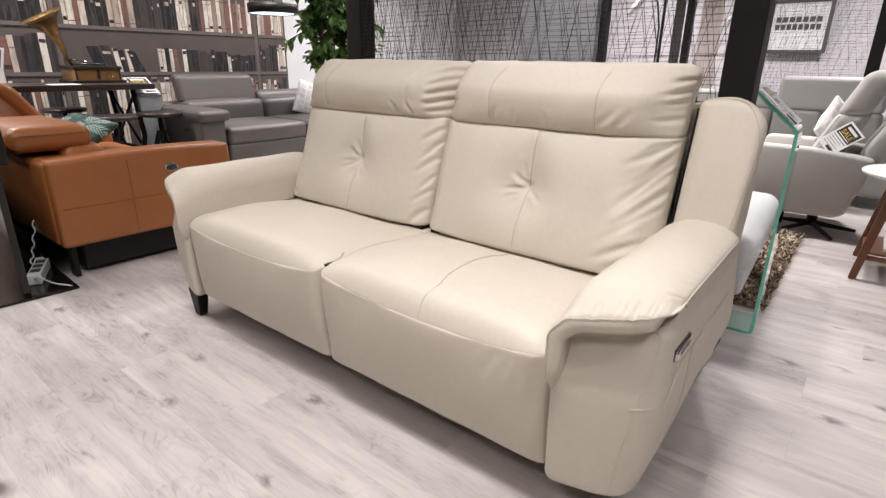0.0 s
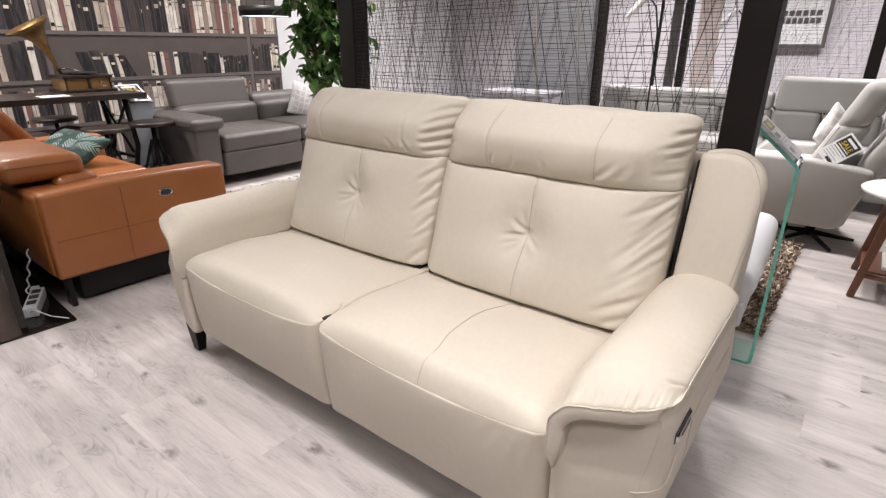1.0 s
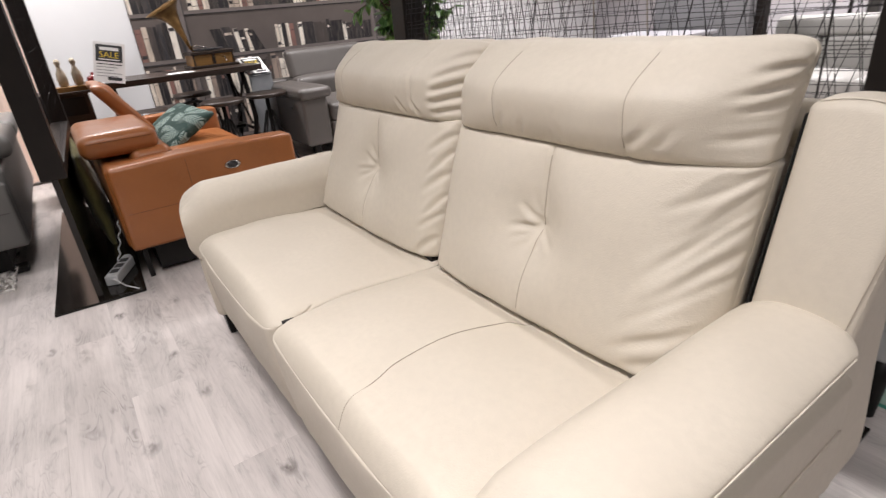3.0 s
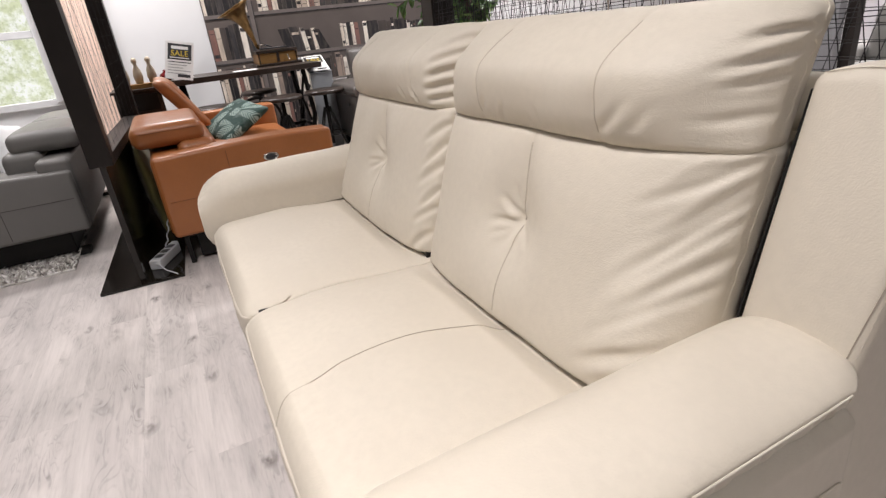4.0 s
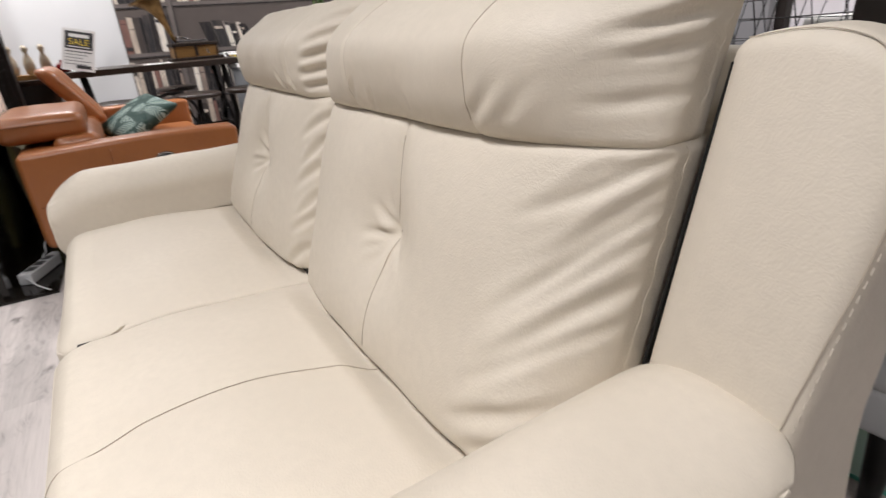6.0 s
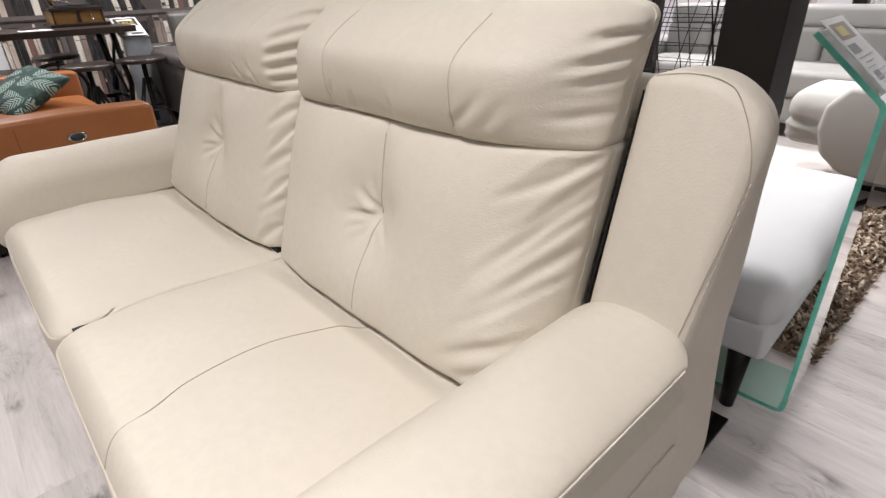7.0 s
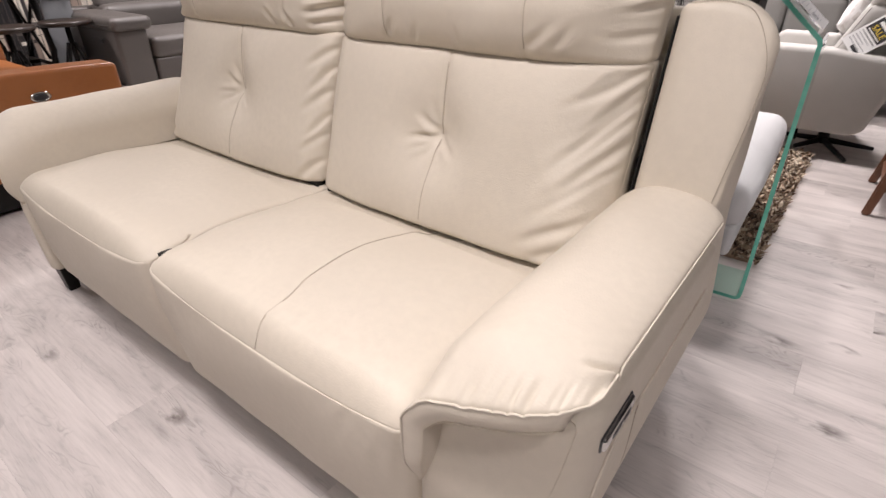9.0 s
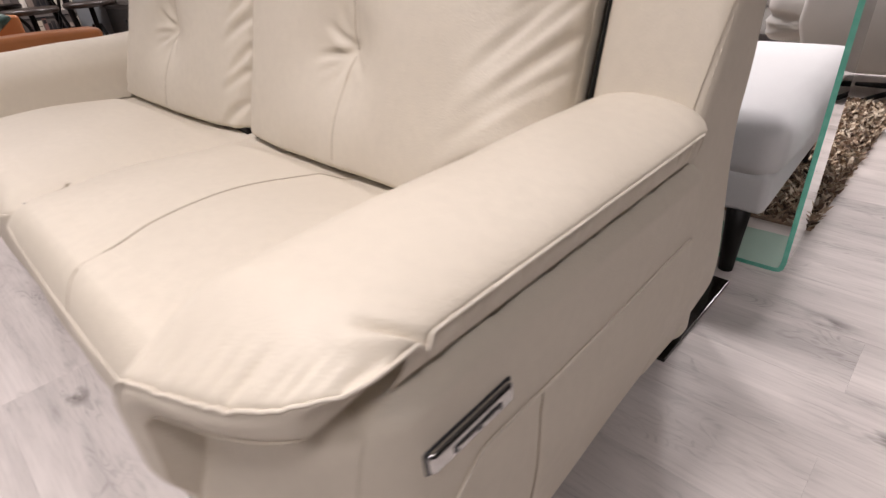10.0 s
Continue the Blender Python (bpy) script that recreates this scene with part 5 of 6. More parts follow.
for y in (-0.45, 0.56):
    for x in (-4.30, -3.82):
        tube_part("leg", [(x, y - 0.05, 0), (x + 0.02, y + 0.03, 0.4), (x, y, 0.80)], 0.022, BLACK, table, sides=8)
    tube_part("cross_bar", [(-4.29, y, 0.30), (-3.83, y, 0.30)], 0.014, BLACK, table)
    tube_part("cross_brace", [(-4.29, y, 0.34), (-3.83, y, 0.74)], 0.012, BLACK, table)
    tube_part("cross_brace", [(-3.83, y, 0.34), (-4.29, y, 0.74)], 0.012, BLACK, table)
tube_part("stretcher", [(-4.06, -0.45, 0.30), (-4.06, 0.56, 0.30)], 0.016, BLACK, table)
wheel = [(-3.80, 0.10 + 0.19 * math.cos(t), 0.42 + 0.19 * math.sin(t)) for t in np.linspace(0, 2 * math.pi, 33)]
tube_part("crank_wheel", wheel, 0.014, BLACK, table)


def stool(m):
    s = thing("bar_stool", "dark round wooden stool with a black iron frame", "stool", m, "stools at the high table")
    lathe("seat", [(0.02, 0.575), (0.165, 0.575), (0.175, 0.585), (0.175, 0.600), (0.165, 0.610), (0.02, 0.606)], DARKWOOD, s)
    tube_part("stem", [(0, 0, 0.12), (0, 0, 0.575)], 0.018, BLACK, s, sides=10)
    for k in range(4):
        t = k * math.pi / 2 + 0.4
        c, q = math.cos(t), math.sin(t)
        tube_part("leg", [(0.03 * c, 0.03 * q, 0.45), (0.12 * c, 0.12 * q, 0.22), (0.23 * c, 0.23 * q, 0.012)], 0.012, BLACK, s)
    ring = [(0.13 * math.cos(t), 0.13 * math.sin(t), 0.22) for t in np.linspace(0, 2 * math.pi, 25)]
    tube_part("foot_ring", ring, 0.008, BLACK, s)
    return s


st = stool(pose(-3.62, -0.28, 0))
copy_thing(st, pose(-3.58, 0.28, 0, 0, 0, 30))
copy_thing(st, pose(-3.72, 0.63, 0.06, 0, 0, 10)).location = (-3.66, 0.68, 0)
copy_thing(st, pose(-4.56, 0.25, 0, 0, 0, 50))

gram = thing("gramophone", "antique gramophone with a brass horn and amber wooden box", "gramophone", pose(-4.26, 0.425, 0.84))
block("plinth", (-0.17, -0.21, 0.0), (0.17, 0.21, 0.022), DARKWOOD, gram, 0.005)
block("case", (-0.15, -0.18, 0.022), (0.15, 0.18, 0.112), BOXWOOD, gram, 0.004)
for cy in (-0.176, 0.164):
    block("corner_post", (0.148, cy, 0.022), (0.156, cy + 0.012, 0.112), DARKWOOD, gram, 0.002)
block("lid_rim", (-0.16, -0.19, 0.112), (0.16, 0.19, 0.138), DARKWOOD, gram, 0.004)
block("corner_strip", (0.1505, -0.012, 0.03), (0.155, 0.012, 0.110), DARKWOOD, gram, 0.001)
lathe("turntable", [(0.01, 0.146), (0.125, 0.146), (0.13, 0.152), (0.125, 0.158), (0.01, 0.158)], DARKPLASTIC, gram)
path = [(-0.10, -0.10, 0.14), (-0.10, -0.13, 0.18), (-0.10, -0.142, 0.23), (-0.10, -0.160, 0.29), (-0.10, -0.185, 0.36), (-0.10, -0.21, 0.42), (-0.10, -0.235, 0.47), (-0.10, -0.252, 0.505), (-0.10, -0.265, 0.53)]
rads = [0.012, 0.014, 0.017, 0.024, 0.038, 0.058, 0.090, 0.128, 0.175]
ov, of = tube(path, rads, 28)
iv, inn = tube(path, [r - 0.003 for r in rads], 28)
v, f = merge([(ov, of[:-1]), (iv, [q[::-1] for q in inn[:-2]])])
base = len(ov)
n0, n1 = len(path) * 28 - 28, base + len(path) * 28 - 28
f += [(n0 + k, n0 + (k + 1) % 28, n1 + (k + 1) % 28, n1 + k) for k in range(28)]
mesh_part("horn", v, f, BRASS, gram, "flared aged brass horn")
tube_part("tone_arm", [(-0.11, -0.13, 0.18), (-0.03, -0.08, 0.19), (0.03, -0.02, 0.165)], 0.008, CHROME, gram)
tube_part("crank", [(0.16, 0.08, 0.08), (0.21, 0.08, 0.08), (0.22, 0.08, 0.05), (0.26, 0.08, 0.05)], 0.006, CHROME, gram)


def card(m, w=0.21, h=0.297, label="black and white price card headed with a yellow sale word", lean=0.0, big=True):
    """A printed card; the face is +z, the reading direction +x."""
    c = thing("price_card", label, "price card", m)
    block("sheet", (-w / 2, -h / 2, 0), (w / 2, h / 2, 0.0015), PAPER, c, 0.0)
    if not big:
        block("picture", (-w * 0.40, h * 0.20, 0.0018), (w * 0.30, h * 0.42, 0.0024), BEIGEINK, c, 0.0)
        block("yellow_patch", (-w * 0.30, h * 0.24, 0.0026), (w * 0.06, h * 0.37, 0.0031), PALEYELLOW, c, 0.0)
        block("logo_bar", (-w * 0.40, h * 0.01, 0.0018), (-w * 0.04, h * 0.13, 0.0024), GREYINK, c, 0.0)
        for k in range(6):
            a = -h * 0.05 - k * h * 0.068
            block("line_bar", (-w * (0.40 - 0.12 * (k % 2)), a - h * 0.008, 0.0018), (w * (0.30 - 0.16 * (k % 3)), a + h * 0.006, 0.0024), PALEINK, c, 0.0)
        block("price_bar", (-w * 0.36, -h * 0.36, 0.0018), (-w * 0.12, -h * 0.24, 0.0024), GREYINK, c, 0.0)
        return c
    block("header", (-w * 0.42, h * 0.02, 0.0018), (w * 0.42, h * 0.44, 0.0024), INK, c, 0.0)
    block("heading_bar", (-w * 0.30, h * 0.30, 0.0027), (w * 0.30, h * 0.38, 0.0032), PAPER, c, 0.0)
    cu = bpy.data.curves.new("sale_word", "FONT")
    cu.body, cu.size, cu.align_x = "SALE", w * 0.30, "CENTER"
    cu.extrude = 0.0003
    t = new("sale_word", cu)
    t.data.materials.append(YELLOWINK)
    t.parent = c
    t.matrix_basis = pose(0, h * 0.12, 0.003)
    block("line_bar", (-w * 0.34, h * 0.06, 0.0027), (w * 0.34, h * 0.085, 0.0032), PAPER, c, 0.0)
    for k in range(5):
        a = -h * 0.04 - k * h * 0.075
        block("line_bar", (-w * 0.40, a - h * 0.014, 0.0018), (w * (0.40 - 0.13 * (k % 3)), a + h * 0.006, 0.0024), GREYINK if k else INK, c, 0.0)
    block("price_bar", (-w * 0.05, -h * 0.44, 0.0018), (w * 0.40, -h * 0.36, 0.0024), INK, c, 0.0)
    return c


card(pose(-3.775, -0.42, 0.985, 74, 0, 78) @ pose(0, 0, 0, 0, 0, -13))
block("card_stand", (-3.88, -0.50, 0.84), (-3.80, -0.34, 0.848), WHITEPLASTIC, None, 0.002)
tagged(bpy.data.objects["card_stand"], "small white plastic foot for a price card on the high table", "card stand")
red = lathe("red_ornament", [(0.005, 0.0), (0.035, 0.003), (0.048, 0.03), (0.044, 0.055), (0.022, 0.068), (0.012, 0.075), (0.015, 0.085), (0.004, 0.09)], simple("dark_red_glaze", (0.16, 0.012, 0.014), rough=0.15), n=20)
red.matrix_basis = pose(-3.85, -0.55, 0.84)
tagged(red, "small dark red glazed round ornament on the high table", "ornament")
sheet = block("paper_sheet", (-3.98, -0.02, 0.840), (-3.80, 0.18, 0.8425), PAPER, None, 0.0)
tagged(sheet, "white paper sheet lying on the high table", "paper")

cab = thing("small_cabinet", "small dark wooden cabinet beside the high table", "cabinet")
block("body", (-4.22, -0.96, 0.0), (-3.80, -0.62, 0.79), DARKWOOD, cab, 0.004)
block("top", (-4.24, -0.98, 0.79), (-3.78, -0.60, 0.81), DARKWOOD, cab, 0.004)
block("drawer_front", (-3.80, -0.93, 0.64), (-3.788, -0.65, 0.77), BLACK, cab, 0.002)
pins = thing("skittle_tray", "amber wooden tray that holds turned skittles", "tray", pose(-3.90, -0.75, 0.81))
block("tray", (-0.06, -0.16, 0.0), (0.06, 0.16, 0.035), BOXWOOD, pins, 0.004)
pinmat = wood("pale_skittle_wood", (0.52, 0.44, 0.33), (0.36, 0.28, 0.19), (8, 8, 1.5), 0.45)
p0 = lathe("skittle", [(0.010, 0.0), (0.028, 0.002), (0.036, 0.05), (0.030, 0.10), (0.014, 0.135), (0.013, 0.15), (0.020, 0.165), (0.021, 0.18), (0.012, 0.197), (0.002, 0.20)], pinmat, n=20)
tagged(p0, "pale turned wooden skittle standing on a tray", "skittle", "skittles")
p0.matrix_basis = pose(-3.90, -0.85, 0.845)
copy_thing(p0, pose(-3.90, -0.75, 0.845, 0, 0, 50))
copy_thing(p0, pose(-3.90, -0.65, 0.845, 0, 0, 110))

stand = thing("sign_stand", "slim grey lacquered sign stand with a slanted top", "sign stand", pose(-3.98, 0.76, 0, 0, 0, 8))
block("upright", (-0.006, -0.11, 0.012), (0.006, 0.11, 0.74), GREYBOARD, stand, 0.002)
block("foot", (-0.16, -0.11, 0.0), (0.10, 0.11, 0.012), GREYBOARD, stand, 0.002)
top = block("slanted_top", (-0.15, -0.11, -0.005), (0.15, 0.11, 0.005), GREYBOARD, stand, 0.002)
top.matrix_basis = pose(-0.12, 0, 0.80, 0, 28, 0)
card(pose(-4.08, 0.75, 0.815, 0, 28, 0) @ pose(0, 0, 0, 0, 0, 90), 0.20, 0.27)

# ---- drum lamp, plant ----
lamp = thing("drum_lamp", "black drum lampshade with a lit white diffuser, hung on a cord", "lamp", pose(-3.60, 1.89, 1.475))
v, f = [], []
prof = [(0.225, 0.0), (0.24, 0.0), (0.24, 0.085), (0.225, 0.085)]
n = 48
for r, z in prof:
    v += [(r * math.cos(2 * math.pi * k / n), r * math.sin(2 * math.pi * k / n), z) for k in range(n)]
for i in range(4):
    j = (i + 1) % 4
    f += [(i * n + k, i * n + (k + 1) % n, j * n + (k + 1) % n, j * n + k) for k in range(n)]
mesh_part("shade", v, f, BLACK, lamp)
lathe("diffuser", [(0.002, 0.004), (0.234, 0.004), (0.234, 0.012), (0.002, 0.012)], glow("lamp_diffuser", (0.72, 0.88, 1.0), 1.6), lamp, "lit bluish white diffuser", n=48)
lathe("cap", [(0.002, 0.078), (0.226, 0.078), (0.226, 0.085), (0.002, 0.085)], BLACK, lamp, n=48)
tube_part("cord", [(0, 0, 0.08), (0, 0, ROOM_H - 1.475)], 0.005, BLACK, lamp)


def ficus(m, seed):
    rng = random.Random(seed)
    t = thing("ficus_plant", "tall leafy green ficus plant in a dark pot", "plant", m)
    lathe("pot", [(0.02, 0.0), (0.13, 0.0), (0.17, 0.30), (0.18, 0.32), (0.165, 0.32), (0.155, 0.28), (0.02, 0.27)], BLACK, t)
    twigs, leaves = [], []
    for s in range(3):
        a = s * 2.1
        base = [Vector((0.03 * math.cos(a), 0.03 * math.sin(a), 0.26))]
        for k in range(7):
            base.append(base[-1] + Vector((0.02 * math.cos(a + k * 0.9) + 0.012 * math.cos(a), 0.02 * math.sin(a + k * 0.9) + 0.012 * math.sin(a), 0.24)))
        twigs.append(tube(base, [0.020 - 0.002 * k for k in range(8)], 7))
        for b in range(46):
            q = rng.uniform(2.9, 6.9)
            i = int(q)
            p = base[i].lerp(base[min(7, i + 1)], q - i)
            az, reach = rng.uniform(0, 6.28), rng.uniform(0.06, 0.23)
            tip = p + Vector((math.cos(az) * reach, math.sin(az) * reach, rng.uniform(-0.10, 0.20)))
            midp = p.lerp(tip, 0.5) + Vector((0, 0, 0.05))
            twigs.append(tube([p, midp, tip], [0.006, 0.004, 0.002], 5))
            for L in range(16):
                w = rng.uniform(0.12, 1.0)
                o = (p.lerp(midp, w * 2) if w < 0.5 else midp.lerp(tip, w * 2 - 1))
                ln, wd = rng.uniform(0.055, 0.090), rng.uniform(0.017, 0.027)
                d = Vector((rng.uniform(-1, 1), rng.uniform(-1, 1), rng.uniform(-1.2, 0.15))).normalized()
                sdir = d.cross(Vector((0, 0, 1))).normalized()
                nn = sdir.cross(d)
                pts = [o, o + d * ln * 0.35 + sdir * wd + nn * 0.006, o + d * ln * 0.75 + sdir * wd * 0.7, o + d * ln - nn * 0.012, o + d * ln * 0.75 - sdir * wd * 0.7, o + d * ln * 0.35 - sdir * wd + nn * 0.006, o + d * ln * 0.5 - nn * 0.008]
                leaves.append((pts, [(0, 1, 6), (1, 2, 6), (2, 3, 6), (3, 4, 6), (4, 5, 6), (5, 0, 6)]))
    v, f = merge(twigs)
    mesh_part("trunk", v, f, BARK, t)
    v, f = merge(leaves)
    mesh_part("crown", v, f, LEAF, t, "dense glossy green leaves", smooth=False)
    return t


ficus(pose(-1.69, 1.0, 0), 4)


# ---- glass price stand, bench, rugs ----
gs = thing("glass_stand", "clear bent glass price stand with green edges", "sign stand", pose(1.022, 0.832, 0, 0, 0, 2))


def bent_sheet(profile, y0, y1, th):
    """A sheet bent along profile (x, z), of thickness th towards its left."""
    n = len(profile)
    P = [np.array(p) for p in profile]
    inner = []
    for i, p in enumerate(P):
        d = P[min(i + 1, n - 1)] - P[max(i - 1, 0)]
        d = d / np.linalg.norm(d)
        inner.append(p + th * np.array((-d[1], d[0])))
    v = [(p[0], y, p[1]) for y in (y0, y1) for p in P] + [(p[0], y, p[1]) for y in (y0, y1) for p in inner]
    o0, o1, i0, i1 = 0, n, 2 * n, 3 * n
    big, rim = [], []
    for k in range(n - 1):
        big.append((o0 + k, o0 + k + 1, o1 + k + 1, o1 + k))
        big.append((i0 + k, i1 + k, i1 + k + 1, i0 + k + 1))
        rim.append((o0 + k, i0 + k, i0 + k + 1, o0 + k + 1))
        rim.append((o1 + k, o1 + k + 1, i1 + k + 1, i1 + k))
    rim += [(0, n, 3 * n, 2 * n), (n - 1, 3 * n - 1, 4 * n - 1, 2 * n - 1)]
    return v, big, rim


for nm, prof in (("base_pane", [(-0.30, 0.0), (-0.02, 0.0), (-0.008, 0.003), (0.0, 0.012)]), ("upright_pane", [(0.0, 0.012), (0.003, 0.03), (0.003, 0.42), (0.003, 0.822), (-0.001, 0.835)]), ("top_pane", [(-0.001, 0.835), (-0.01, 0.844), (-0.08, 0.905), (-0.155, 0.970)])):
    v, big, rim = bent_sheet(prof, 0.0, 0.20, 0.012)
    me = bpy.data.meshes.new(nm)
    me.from_pydata(v, [], big + rim)
    me.materials.append(FROSTGLASS if nm == "base_pane" else GLASS)
    me.materials.append(GLASSEDGE)
    me.polygons.foreach_set("material_index", [0] * len(big) + [1] * len(rim))
    pane = new(nm, me)
    pane.parent = gs
    pane.visible_shadow = False
card(pose(1.022, 0.832, 0, 0, 0, 2) @ pose(-0.083, 0.10, 0.9225, 0, 40.9, 0) @ pose(0, 0, 0, 0, 0, 90), 0.18, 0.20, "white printed price card with a small yellow picture on glass", 0.0, False)

bench = thing("bench", "pale grey linen upholstered bench on dark wooden legs", "bench", pose(0.97, 0.735, 0, 0, 0, 2.5))
soft_part("seat_cushion", (-0.42, 0.0, 0.27), (0.0, 0.98, 0.43), 0.060, 0.025, puffy(0.014, 3), LINEN, bench)
soft_part("base", (-0.41, 0.01, 0.185), (-0.01, 0.97, 0.295), 0.02, 0.05, None, LINEN, bench)
for x in (-0.36, -0.07):
    for y in (0.04, 0.90):
        bm = bmesh.new()
        bmesh.ops.create_cone(bm, cap_ends=True, segments=16, radius1=0.018, radius2=0.030, depth=0.19, matrix=Matrix.Translation((x, y, 0.095)))
        part("leg", bm, BLACK, bench, "tapered dark wooden leg")


def shag(name, label, x0, y0, x1, y1, count, mat, length, seed):
    rng = random.Random(seed)
    rug = thing(name, label, "rug")
    block("backing", (x0, y0, 0), (x1, y1, 0.012), mat, rug, 0.004)
    v, f = [], []
    for _ in range(count):
        x, y = rng.uniform(x0, x1), rng.uniform(y0, y1)
        a, w, L = rng.uniform(0, 6.28), rng.uniform(0.004, 0.009), length * rng.uniform(0.6, 1.1)
        dx, dy = rng.uniform(-0.7, 0.7) * L, rng.uniform(-0.7, 0.7) * L
        c, s = math.cos(a) * w, math.sin(a) * w
        o = len(v)
        v += [(x - c, y - s, 0.01), (x + c, y + s, 0.01), (x + s * 0.6, y - c * 0.6, 0.012), (x + dx * 0.4 - c, y + dy * 0.4 - s, L * 0.6), (x + dx * 0.4 + c, y + dy * 0.4 + s, L * 0.6), (x + dx, y + dy, L * 0.8)]
        f += [(o, o + 1, o + 4, o + 3), (o + 3, o + 4, o + 5), (o + 1, o + 2, o + 4), (o + 2, o, o + 3)]
    tagged(mesh_part("shag_surface", v, f, mat, rug, smooth=False), kind="stuff")


shag("brown_rug", "shaggy brown and cream deep pile rug", -0.9, 1.12, 1.02, 2.62, 26000, SHAGBROWN, 0.045, 2)
shag("white_rug", "shaggy off-white deep pile rug before the taupe sofa", -3.1, 0.95, -2.2, 2.5, 9000, SHAGWHITE, 0.05, 3)
shag("white_rug", "shaggy off-white deep pile rug beside the light grey sofa", -3.6, -2.9, -2.12, -1.30, 11000, SHAGWHITE, 0.05, 4)

# ---- swivel chair ----
chair = thing("swivel_chair", "light grey suede swivel armchair on a dark star base", "armchair", pose(0, 0, 0))


def slab(name, outline, y0, y1, ease, material, parent, crown=0.0, label=""):
    """A thick panel with the side outline (x, z), its edges eased, its faces a little crowned."""
    bm = bmesh.new()
    lower = [bm.verts.new((x, y0, z)) for x, z in outline]
    upper = [bm.verts.new((x, y1, z)) for x, z in outline]
    n = len(outline)
    bm.faces.new(lower)
    bm.faces.new(upper[::-1])
    for k in range(n):
        bm.faces.new((lower[k], upper[k], upper[(k + 1) % n], lower[(k + 1) % n]))
    bmesh.ops.recalc_face_normals(bm, faces=bm.faces[:])
    bmesh.ops.bevel(bm, geom=bm.edges[:], offset=ease, segments=4, profile=0.5, affect="EDGES", clamp_overlap=True)
    return part(name, bm, material, parent, label)


ARM = [(0.62, 0.578), (0.95, 0.575), (1.225, 0.548), (1.285, 0.530), (1.275, 0.48), (1.20, 0.180), (1.150, 0.150), (0.80, 0.145), (0.66, 0.165), (0.565, 0.24), (0.525, 0.36), (0.535, 0.48)]
for y0 in (2.58, 3.22):
    side_panel = slab("arm_side", ARM, y0, y0 + 0.12, 0.026, SUEDE, chair)
    yo = y0 - 0.0015 if y0 < 3 else y0 + 0.1215
    tube_part("arm_seam", [(0.64 + 0.60 * k / 20, yo + 0.012, 0.560 - 0.030 * max(0.0, (k - 10) / 10)) for k in range(21)], 0.0022, SUEDE_SEAM, side_panel)
slab("tub_base", [(0.72, 0.32), (0.84, 0.17), (1.19, 0.16), (1.27, 0.40), (1.16, 0.42)], 2.68, 3.24, 0.02, SUEDE, chair)


def recl(P):
    P = P.copy()
    P[:, 0] += 0.42 * (P[:, 2] - 0.40)
    return P


def gathered(P):
    P = P.copy()
    x, y, z = P[:, 0], P[:, 1], P[:, 2]
    front = 1 - sm(x, 0.36, 0.56)
    z2 = z + 0.020 * sm(z, 0.40, 0.50) * (1 - ((y - 2.96) / 0.26) ** 4)
    pull = np.exp(-((z - 0.375 + 0.15 * (x - 0.34)) / 0.016) ** 2) + 0.5 * np.exp(-((z - 0.31) / 0.014) ** 2)
    ribs = 0.006 * np.sin(z * 210 + 2 * np.sin(x * 40)) * np.exp(-((z - 0.33) / 0.05) ** 2) * (1 - sm(y, 2.71, 2.80))
    P[:, 0] = x + front * (0.022 * pull + ribs)
    P[:, 1] = y + 0.020 * pull * front * (1 - sm(y, 2.71, 2.76)) + ribs
    P[:, 2] = z2
    return P


seat = soft_part("seat_cushion", (0.335, 2.705, 0.24), (1.10, 3.215, 0.505), 0.075, 0.014, gathered, SUEDE, chair, "plump seat with a gathered front roll")
back = soft_part("backrest", (0.87, 2.70, 0.40), (1.05, 3.22, 0.80), 0.055, 0.03, recl, SUEDE, chair)
tube_part("back_seam", [tuple(recl(np.array([(0.892, 2.712, z)]))[0]) for z in np.linspace(0.47, 0.77, 24)], 0.0025, SUEDE_SEAM, back)
soft_part("headrest", (0.865, 2.70, 0.765), (1.03, 3.22, 1.045), 0.055, 0.03, recl, SUEDE, chair)
slab("back_shell", [(1.17, 0.40), (1.29, 0.44), (1.44, 0.80), (1.35, 0.86), (1.22, 0.60)], 2.66, 3.26, 0.03, SUEDE, chair)
tube_part("column", [(1.03, 2.84, 0.03), (1.03, 2.84, 0.16)], 0.03, BLACK, chair, sides=12)
for k in range(5):
    t = k * 2 * math.pi / 5 + 0.25
    tube_part("star_leg", [(1.03, 2.84, 0.05), (1.03 + 0.26 * math.cos(t), 2.84 + 0.30 * math.sin(t), 0.018)], [0.018, 0.011], BLACK, chair, sides=8)
card(pose(1.085, 2.66, 0.640, 68, 0, 0) @ pose(0, 0, 0, 0, 0, -49), 0.13, 0.20)
cushion("white_cushion", "white cushion with a grey loop print on the swivel chair", 0.30, 0.10, HEXPALE, pose(1.00, 3.33, 0.67, 0, 35, 60))

# ---- side table ----
side = thing("side_table", "round white side table on reddish brown wooden legs", "side table", pose(1.545, 2.13, 0))
lathe("tabletop", [(0.02, 0.528), (0.30, 0.528), (0.315, 0.535), (0.318, 0.545), (0.31, 0.552), (0.02, 0.552)], simple("white_lacquer", (0.80, 0.79, 0.77), (0.76, 0.75, 0.73), 0.3), side, "white lacquered top", n=48)
